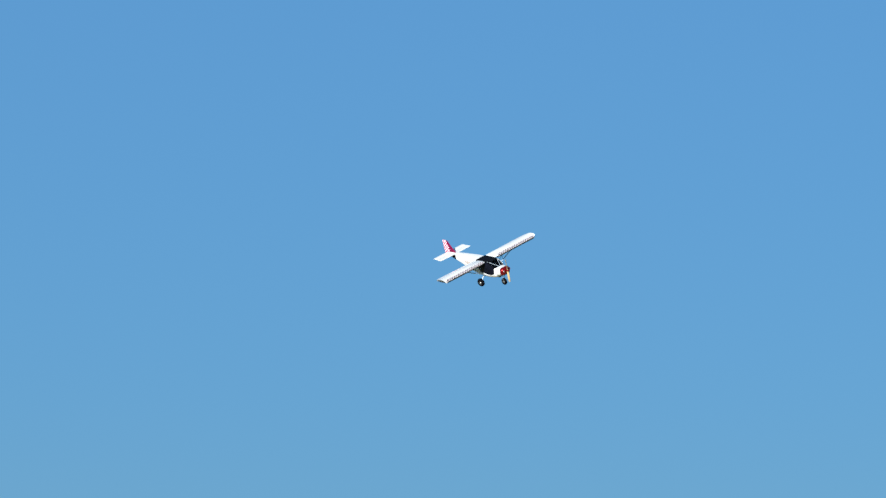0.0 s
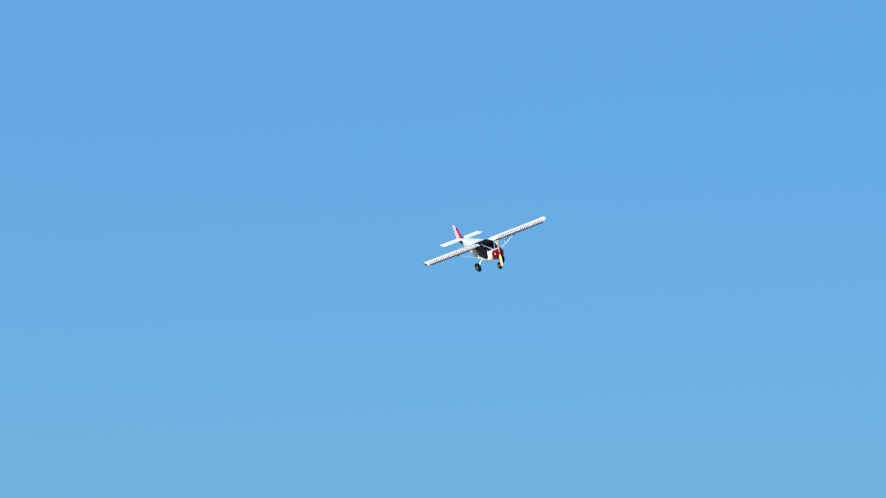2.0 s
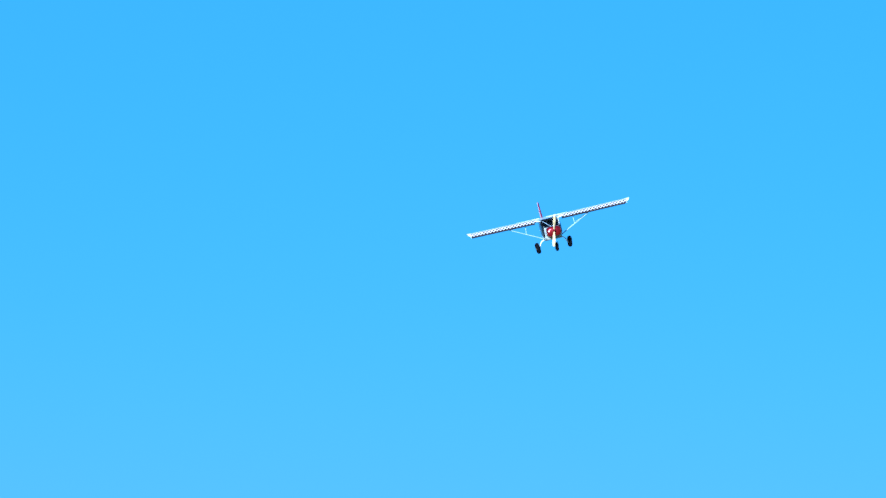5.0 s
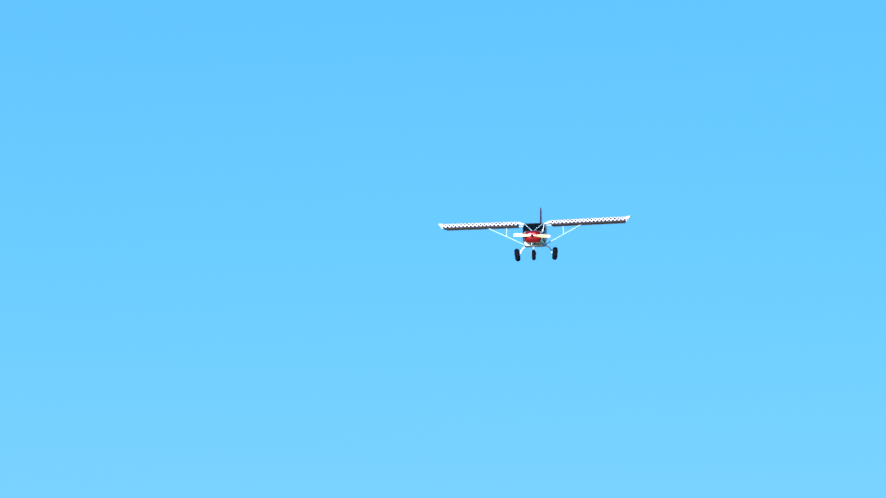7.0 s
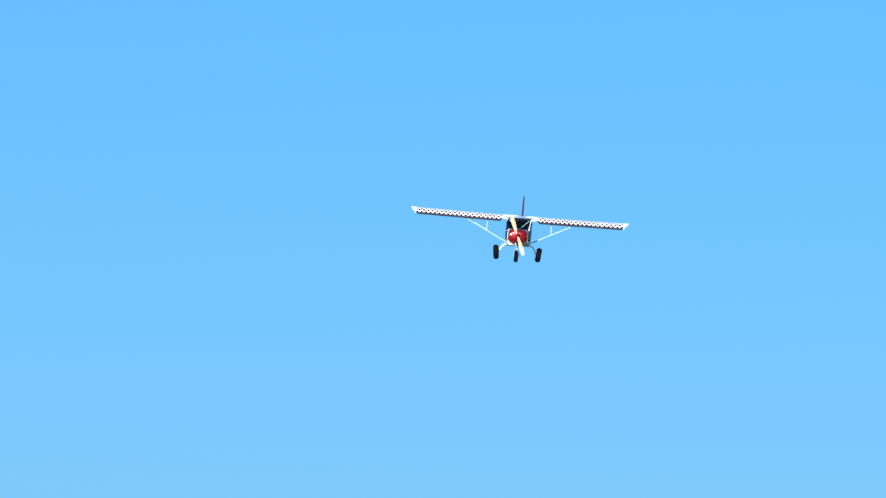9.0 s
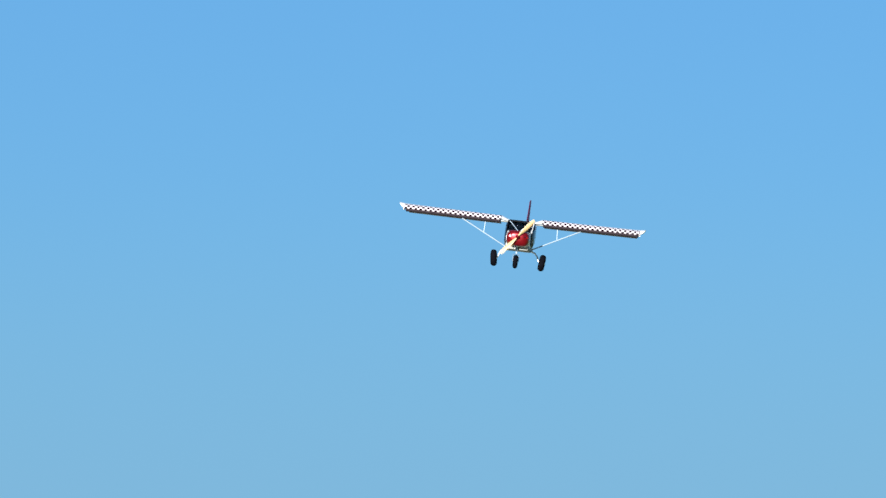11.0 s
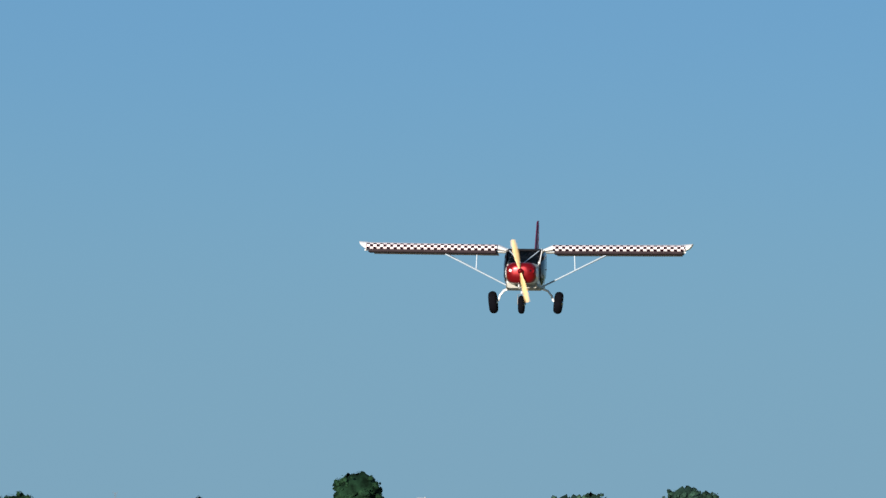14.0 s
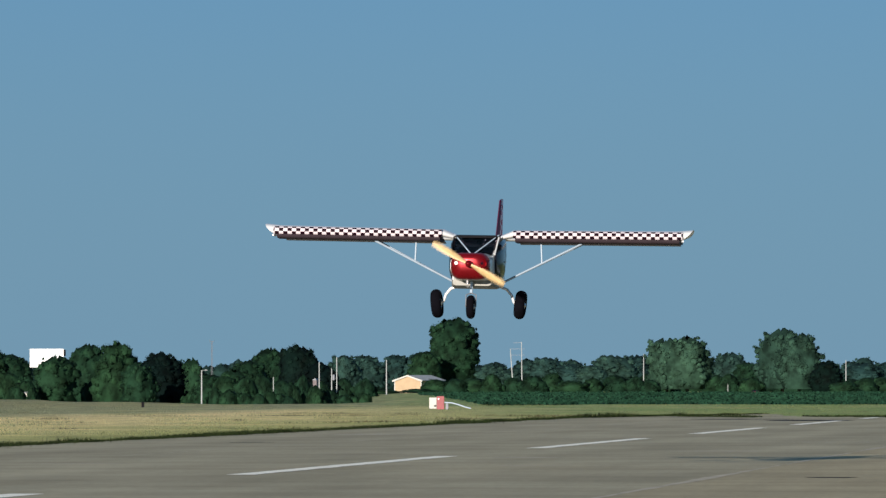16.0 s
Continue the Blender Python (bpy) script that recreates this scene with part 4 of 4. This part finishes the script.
    tube(bm, [(-0.12, s * 4.33, -0.24), (0.02, s * 4.36, -0.24)], [0.035, 0.02], 8)
    part("tip_light", bm, LENS, wing, "clear tip lamp lens")
    # struts: a bright front one, a thinner rear one, and the short jury strut
    for x0, x1, r in ((-0.20, -0.30, 0.037), (-0.75, -0.40, 0.020)):
        bm = bmesh.new()
        tube(bm, [(x1, s * 0.47, -1.20), (x0, s * 2.20, -0.33)], r, 10, 0.62)
        part("wing_strut", bm, TUBE, plane, "streamlined pale strut")
    bm = bmesh.new()
    tube(bm, [(-0.24, s * 1.33, -0.30), (-0.25, s * 1.35, -0.75)], 0.016, 6)
    part("jury_strut", bm, TUBE, plane)
    return wing


def rounded(x, half, z0, z1, r, n=4):
    """A rounded rectangle across the aeroplane at x."""
    ring = []
    r = min(r, half * 0.98, (z1 - z0) * 0.49)
    for cy, cz, a0 in ((half - r, z1 - r, 0), (-half + r, z1 - r, 90), (-half + r, z0 + r, 180), (half - r, z0 + r, 270)):
        for k in range(n + 1):
            a = radians(a0 + 90 * k / n)
            ring.append((x, cy + r * math.cos(a), cz + r * math.sin(a)))
    return ring


def build_wheel(plane, x, y, z, radius, width, camber, label):
    m = Matrix.Translation((x, y, z)) @ Matrix.Rotation(radians(camber), 4, "X") @ Matrix.Rotation(radians(90), 4, "X")
    bm = bmesh.new()
    h = width / 2
    prof = [(radius * 0.42, -h * 0.7), (radius * 0.62, -h * 0.94)] + [(radius * (0.7 + 0.3 * math.cos(radians(a))), h * 0.96 * math.sin(radians(a))) for a in range(-80, 81, 16)] + [(radius * 0.62, h * 0.94), (radius * 0.42, h * 0.7)]
    lathe(bm, prof, 32, m)
    wheel = part("wheel", bm, RUBBER, plane, label)
    for sgn in (-1, 1):
        bm = bmesh.new()
        lathe(bm, [(radius * 0.43, sgn * h * 0.62), (radius * 0.40, sgn * h * 0.72), (radius * 0.2, sgn * h * 0.66), (radius * 0.10, sgn * h * 0.95), (0.01, sgn * h * 0.98)], 20, m)
        part("rim", bm, ALUMINIUM, wheel)
    return wheel


def build_plane():
    plane = thing("aeroplane", Matrix(), "white high-wing light aeroplane with red nose, coming in to land", "aeroplane")
    # fuselage skin from the firewall to the tail
    bm = bmesh.new()
    loft(bm, [
        rounded(0.80, 0.42, -1.22, -0.60, 0.12), rounded(0.62, 0.45, -1.27, -0.56, 0.08), rounded(0.10, 0.475, -1.29, -0.44, 0.06),
        rounded(-0.95, 0.475, -1.24, -0.40, 0.06), rounded(-1.02, 0.47, -1.23, -0.22, 0.06), rounded(-1.6, 0.42, -1.12, -0.20, 0.05),
        rounded(-2.85, 0.24, -0.80, -0.19, 0.05), rounded(-3.8, 0.13, -0.56, -0.20, 0.04), rounded(-4.32, 0.07, -0.46, -0.24, 0.03)])
    part("fuselage", bm, WHITE, plane, "white sheet-metal fuselage")
    bm = bmesh.new()
    loft(bm, [rounded(0.86, 0.41, -1.24, -1.08, 0.07), rounded(0.60, 0.462, -1.29, -1.10, 0.06), rounded(0.1, 0.482, -1.315, -1.18, 0.05), rounded(-0.95, 0.48, -1.262, -1.16, 0.05)])
    part("belly_panel", bm, CREAM, plane, "cream belly panel")
    bm = bmesh.new()
    loft(bm, [rounded(-3.44, 0.178, -0.668, -0.30, 0.04), rounded(-3.82, 0.135, -0.566, -0.30, 0.04), rounded(-4.34, 0.078, -0.468, -0.28, 0.03)])
    part("tail_cone", bm, BLACK, plane, "black tail end")
    # cowling: white behind, red face
    bm = bmesh.new()
    loft(bm, [rounded(0.78, 0.435, -1.15, -0.57, 0.16), rounded(1.12, 0.428, -1.11, -0.565, 0.20), rounded(1.22, 0.424, -1.092, -0.56, 0.22)])
    part("cowling", bm, WHITE, plane, "white engine cowling")
    bm = bmesh.new()
    loft(bm, [rounded(1.20, 0.412, -1.115, -0.552, 0.20), rounded(1.31, 0.404, -1.11, -0.552, 0.21), rounded(1.40, 0.374, -1.085, -0.572, 0.22), rounded(1.45, 0.32, -1.02, -0.61, 0.18), rounded(1.475, 0.18, -0.90, -0.68, 0.1)])
    nose = part("cowling_face", bm, RED, plane, "glossy red cowling face")
    for s in (-1, 1):
        bm = bmesh.new()
        lathe(bm, [(0.105, -0.02), (0.115, 0.03), (0.10, 0.05), (0.085, 0.03), (0.02, 0.0)], 18, Matrix.Translation((1.415, s * 0.265, -0.77)) @ Matrix.Rotation(radians(90), 4, "Y"))
        part("air_inlet", bm, RED, nose)
        bm = bmesh.new()
        lens = 1.5 if s < 0 else 1.0
        lathe(bm, [(0.034 * lens, 0.0), (0.032 * lens, 0.03), (0.02 * lens, 0.045), (0.005, 0.05)], 16, Matrix.Translation((1.42, s * 0.265, -0.77)) @ Matrix.Rotation(radians(90), 4, "Y"))
        part("landing_light", bm, LENS if s < 0 else GLAZING, nose, "round lamp lens in the cowling")
    bm = bmesh.new()
    tube(bm, [(1.15, -0.06, -1.05), (1.20, -0.06, -1.20), (1.16, -0.06, -1.26)], 0.03, 10)
    part("exhaust_pipe", bm, ALUMINIUM, plane, "bright exhaust pipe")
    # windscreen, roof and doors
    bm = bmesh.new()
    loft(bm, [[(0.82, -0.40, -0.57), (0.82, 0.40, -0.57), (0.20, 0.44, -0.21), (0.20, -0.44, -0.21)], [(0.78, -0.40, -0.59), (0.78, 0.40, -0.59), (0.14, 0.44, -0.235), (0.14, -0.44, -0.235)]])
    part("windscreen", bm, GLASS, plane, "raked blue-tinted windscreen", smooth=0).visible_shadow = False
    # what shows through it: panel cover, cabin floor, two seats, rear wall
    bm = bmesh.new()
    loft(bm, [[(0.76, -0.39, -0.60), (0.76, 0.39, -0.60), (0.76, 0.39, -0.575), (0.76, -0.39, -0.575)], [(0.36, -0.43, -0.56), (0.36, 0.43, -0.56), (0.34, 0.36, -0.44), (0.34, -0.36, -0.44)], [(0.30, -0.44, -0.56), (0.30, 0.44, -0.56), (0.30, 0.36, -0.435), (0.30, -0.36, -0.435)]])
    part("panel_cover", bm, BLACK, plane, "black instrument panel cover", smooth=0)
    bm = bmesh.new()
    box(bm, -0.96, 0.32, -0.462, 0.462, -0.50, -0.388)
    part("cabin_floor", bm, BLACK, plane)
    for s in (-1, 1):
        bm = bmesh.new()
        loft(bm, [rounded(-0.42, 0.17, -0.40, -0.27, 0.05), rounded(-0.47, 0.18, -0.40, -0.255, 0.06), rounded(-0.52, 0.15, -0.40, -0.28, 0.05)])
        for v in bm.verts:
            v.co.y += s * 0.225
        part("seat", bm, SEAT, plane, "maroon cloth seat back")
    bm = bmesh.new()
    box(bm, -1.0, -0.96, -0.45, 0.45, -0.42, -0.22)
    part("rear_wall", bm, BLACK, plane, "dark cabin rear wall")
    bm = bmesh.new()
    loft(bm, [rounded(0.24, 0.45, -0.235, -0.19, 0.02), rounded(-0.2, 0.462, -0.24, -0.175, 0.02), rounded(-1.05, 0.462, -0.24, -0.185, 0.02)])
    part("roof", bm, BLACK, plane, "dark cabin roof window")
    for s in (-1, 1):
        bm = bmesh.new()
        side = [(0.68, -0.58), (0.16, -0.25), (-0.95, -0.25), (-0.98, -0.62), (-0.72, -1.05), (0.26, -1.16), (0.62, -1.02)]
        bulge = [(0.48, -0.60), (0.12, -0.34), (-0.72, -0.34), (-0.80, -0.62), (-0.58, -0.95), (0.22, -1.05), (0.48, -0.94)]
        loft(bm, [[(x, s * 0.45, z) for x, z in side], [(x, s * 0.487, z) for x, z in side], [(x, s * 0.535, z) for x, z in bulge]])
        door = part("door", bm, GLAZING, plane, "bulged dark cabin door")
        bm = bmesh.new()
        tube(bm, [(-0.62, s * 0.545, -0.74), (-0.48, s * 0.555, -0.74)], 0.014, 6)
        part("handle", bm, ALUMINIUM, door)
        # front door post and the brace tubes in front of the windscreen
        bm = bmesh.new()
        tube(bm, [(0.72, s * 0.455, -0.58), (0.16, s * 0.475, -0.22)], 0.017, 8)
        part("door_post", bm, BLACK if s < 0 else WHITE, plane)
        bm = bmesh.new()
        tube(bm, [(0.86, s * 0.05, -0.555), (0.12, s * 0.47, -0.17)], 0.013, 8)
        part("brace_tube", bm, TUBE, plane, "pale windscreen brace tube")
        # small unreadable lettering bars on the rear fuselage
        for x0, x1, z in ((-1.75, -1.62, -0.62), (-1.95, -1.80, -0.60), (-2.15, -2.02, -0.60), (-2.34, -2.22, -0.58)):
            bm = bmesh.new()
            def skin(x):
                return 0.42 + (x + 1.6) / 1.4 * 0.18 if x < -1.6 else 0.42
            loft(bm, [[(x0, s * (skin(x0) + o), z - 0.09), (x1, s * (skin(x1) + o), z - 0.09), (x1, s * (skin(x1) + o), z + 0.09), (x0, s * (skin(x0) + o), z + 0.09)] for o in (-0.01, 0.006)])
            part("lettering_bar", bm, LETTERING, plane, "faded grey lettering bar", smooth=0)
        bm = bmesh.new()
        lathe(bm, [(0.005, -0.01), (0.065, -0.01), (0.06, 0.008), (0.005, 0.01)], 16, Matrix.Translation((-1.38, s * 0.446, -0.58)) @ Matrix.Rotation(radians(90), 4, "X"))
        part("emblem", bm, EMBLEM, plane, "round dark green emblem")
        wing_half(plane, s)
        # sprung main leg, curving out and down
        bm = bmesh.new()
        tube(bm, [(-0.42, s * 0.28, -1.27), (-0.42, s * 0.45, -1.26), (-0.42, s * 0.60, -1.32), (-0.42, s * 0.70, -1.44), (-0.42, s * 0.745, -1.58), (-0.42, s * 0.80, -1.64)], [0.038, 0.036, 0.032, 0.029, 0.027, 0.025], 10)
        part("gear_leg", bm, WHITE, plane, "curved white sprung leg")
        build_wheel(plane, -0.42, s * 0.89, -1.64, 0.305, 0.235, -s * 6, "fat black tundra tyre")
    # nose leg
    build_wheel(plane, 1.03, 0, -1.69, 0.25, 0.175, 0, "black nose tyre")
    bm = bmesh.new()
    tube(bm, [(0.90, 0, -1.15), (0.98, 0, -1.40)], 0.032, 10)
    part("nose_leg", bm, TUBE, plane, "pale nose leg")
    for s in (-1, 1):
        bm = bmesh.new()
        tube(bm, [(0.98, s * 0.0, -1.40), (1.0, s * 0.105, -1.43), (1.03, s * 0.108, -1.69)], 0.012, 8)
        part("fork", bm, STEEL, plane)
    # tail
    for s in (-1, 1):
        bm = bmesh.new()
        loft(bm, [[(x - 3.48 + dx, s * y, -z * 0.9 - 0.25) for x, z in airfoil(0.62, 0.075, 0.02, 8)] for y, dx in ((0.04, 0.0), (1.40, -0.03), (1.44, -0.05))])
        part("tailplane", bm, WHITE, plane, "white tailplane")
        bm = bmesh.new()
        loft(bm, [[(x - 4.08, s * y, -z - 0.25) for x, z in airfoil(0.32, 0.05, 0.0, 8)] for y in (0.16, 1.42)])
        part("elevator", bm, WHITE, plane)
    bm = bmesh.new()
    def blade(x0, x1, z, half):
        m = (x0 * 0.6 + x1 * 0.4)
        return [(x0, 0, z), (m, half, z), (x1, half * 0.4, z), (x1, -half * 0.4, z), (m, -half, z)]
    loft(bm, [blade(-3.45, -4.12, -0.24, 0.04), blade(-3.75, -4.17, 0.05, 0.036), blade(-4.20, -4.36, 0.58, 0.026), blade(-4.25, -4.35, 0.61, 0.014)])
    part("fin", bm, FIN_RED, plane, "red fin")
    bm = bmesh.new()
    uv = bm.loops.layers.uv.new("squares")
    loft(bm, [blade(-4.14, -4.62, -0.36, 0.036), blade(-4.19, -4.68, 0.05, 0.032), blade(-4.38, -4.72, 0.60, 0.024), blade(-4.39, -4.70, 0.62, 0.012)])
    for f in bm.faces:
        for loop in f.loops:
            loop[uv].uv = (loop.vert.co.x / 0.11 + 0.003, loop.vert.co.z / 0.11 + 0.5)
    part("rudder", bm, CHECK_RED, plane, "rudder in pink-white and red checks")
    # propeller
    prop = new("propeller")
    prop.parent = plane
    prop.matrix_basis = pose(*HUB)
    bm = bmesh.new()
    lathe(bm, [(0.072, -0.09), (0.075, 0.0), (0.068, 0.05), (0.05, 0.08), (0.025, 0.10), (0.006, 0.108)], 24, Matrix.Rotation(radians(90), 4, "Y"))
    part("spinner", bm, RED, prop, "red spinner")
    for s in (-1, 1):
        bm = bmesh.new()
        rings = []
        for r, chord, pitch, thick in ((0.05, 0.09, 55, 0.05), (0.16, 0.115, 46, 0.038), (0.32, 0.145, 34, 0.026), (0.52, 0.15, 25, 0.02), (0.70, 0.13, 19, 0.014), (0.82, 0.10, 16, 0.010), (0.875, 0.05, 15, 0.006)):
            ring = []
            for x, z in airfoil(chord, thick, 0.006, 6):
                a = radians(90 - pitch)
                c, t = x + chord / 2, z
                ring.append((0.01 + c * math.cos(a) + t * math.sin(a), s * r, s * (c * math.sin(a) - t * math.cos(a))))
            rings.append(ring)
        loft(bm, rings)
        part("blade", bm, WOOD, prop, "honey-coloured wooden blade")
    return plane, prop


PLANE, PROPELLER = build_plane()

FLIGHT = [
    (0, pose(-69.46, 508.47, 44.88, 25.40, 11.13, -37.25)),
    (0.5, pose(-60.78, 501.00, 43.63, 26.01, 9.71, -40.73)),
    (1, pose(-52.75, 493.60, 42.38, 26.30, 8.80, -46.29)),
    (1.5, pose(-45.49, 485.50, 41.13, 23.95, 8.50, -52.56)),
    (2, pose(-39.26, 476.79, 39.88, 21.84, 8.40, -59.28)),
    (2.5, pose(-34.21, 465.24, 38.63, 21.14, 8.20, -66.54)),
    (3, pose(-30.35, 452.13, 37.38, 20.06, 8.05, -72.49)),
    (3.5, pose(-27.36, 438.67, 36.13, 22.66, 6.15, -75.85)),
    (4, pose(-24.80, 425.38, 34.88, 23.18, 6.31, -77.28)),
    (4.2, pose(-23.81, 420.04, 34.38, 20.98, 6.27, -77.23)),
    (4.7, pose(-21.48, 406.18, 33.13, 16.12, 6.08, -79.10)),
    (5.25, pose(-19.63, 390.35, 31.75, 11.65, 5.72, -83.69)),
    (5.8, pose(-18.90, 374.78, 30.38, 7.54, 5.37, -88.76)),
    (6.3, pose(-18.90, 361.60, 29.13, 3.62, 5.25, -92.02)),
    (6.5, pose(-18.84, 356.67, 28.63, 1.96, 5.27, -92.82)),
    (7, pose(-18.69, 344.48, 27.38, 2.60, 3.59, -91.46)),
    (7.5, pose(-18.55, 332.50, 26.13, 2.26, 4.51, -89.28)),
    (8, pose(-18.40, 321.99, 24.88, 1.10, 5.13, -87.11)),
    (8.5, pose(-18.23, 312.73, 23.63, -1.41, 5.95, -86.86)),
    (9, pose(-18.07, 304.98, 22.38, -4.17, 6.34, -88.27)),
    (9.2, pose(-18.00, 302.01, 21.88, -5.12, 5.86, -89.22)),
    (9.7, pose(-17.83, 293.72, 20.63, -6.70, 4.72, -90.57)),
    (10.3, pose(-17.63, 282.36, 19.13, -7.19, 3.54, -90.56)),
    (10.9, pose(-17.43, 270.13, 17.63, -6.37, 2.94, -89.67)),
    (11.5, pose(-17.24, 257.74, 16.13, -4.45, 3.31, -88.84)),
    (12, pose(-17.08, 247.43, 14.88, -2.04, 4.44, -88.36)),
    (12.5, pose(-16.92, 236.01, 13.63, -2.76, 4.32, -88.85)),
    (13, pose(-16.76, 224.53, 12.38, -4.33, 3.52, -89.77)),
    (13.5, pose(-16.59, 212.43, 11.13, -2.56, 2.68, -90.51)),
    (14, pose(-16.43, 198.72, 9.88, -0.11, 2.12, -89.88)),
    (14.5, pose(-16.13, 187.16, 8.60, -0.22, 1.93, -89.22)),
    (15, pose(-15.95, 176.21, 7.38, -0.83, 1.28, -89.15)),
    (15.5, pose(-15.81, 165.25, 6.24, -0.42, 1.33, -89.75)),
    (16, pose(-15.76, 154.41, 5.11, -1.04, 0.99, -90.71)),
]
# the propeller's turn, as seen, in degrees from level
SPIN = [
    (0, 91), (0.5, 35), (1, 6), (1.5, 135), (2, 85), (2.5, 31), (3, 170), (3.5, 87), (4, 174), (4.2, 77), (6.3, 52), (6.5, 130), (7, 175), (7.5, 135), (8, 86), (8.5, 93),
    (9, 111), (9.2, 150), (11.3, 64), (11.4, 166), (11.5, 84), (11.6, 183), (11.7, 101), (12, 38), (12.5, 156), (13, 88), (13.5, 13), (14, 104),
    (14.5, 8), (14.6, 92), (14.7, 179), (14.8, 85), (14.9, 167), (15, 71), (15.1, 150), (15.2, 53), (15.3, 132), (15.4, 35), (15.5, 113),
    (15.6, 15), (15.7, 94), (15.8, 174), (15.9, 74), (16, 151),
]


def spin_rows():
    """The turn step by step, so that the blades pass the known places on time."""
    turns = [float(SPIN[0][1])]
    for (t0, a0), (t1, a1) in zip(SPIN, SPIN[1:]):
        d = (a1 - a0) % 180
        d += 180 * round((2480 * (t1 - t0) - d) / 180)
        turns.append(turns[-1] + (d if d < 2660 * (t1 - t0) else d - 180))
    rows = []
    for k in range(int(16 * FPS) + 1):
        t = k / FPS
        rows.append((t, pose(*HUB, float(np.interp(t, [s[0] for s in SPIN], turns)) % 360, 0, 0)))
    return rows


def motions():
    walk(PLANE, FLIGHT)
    walk(PROPELLER, spin_rows())


motions()
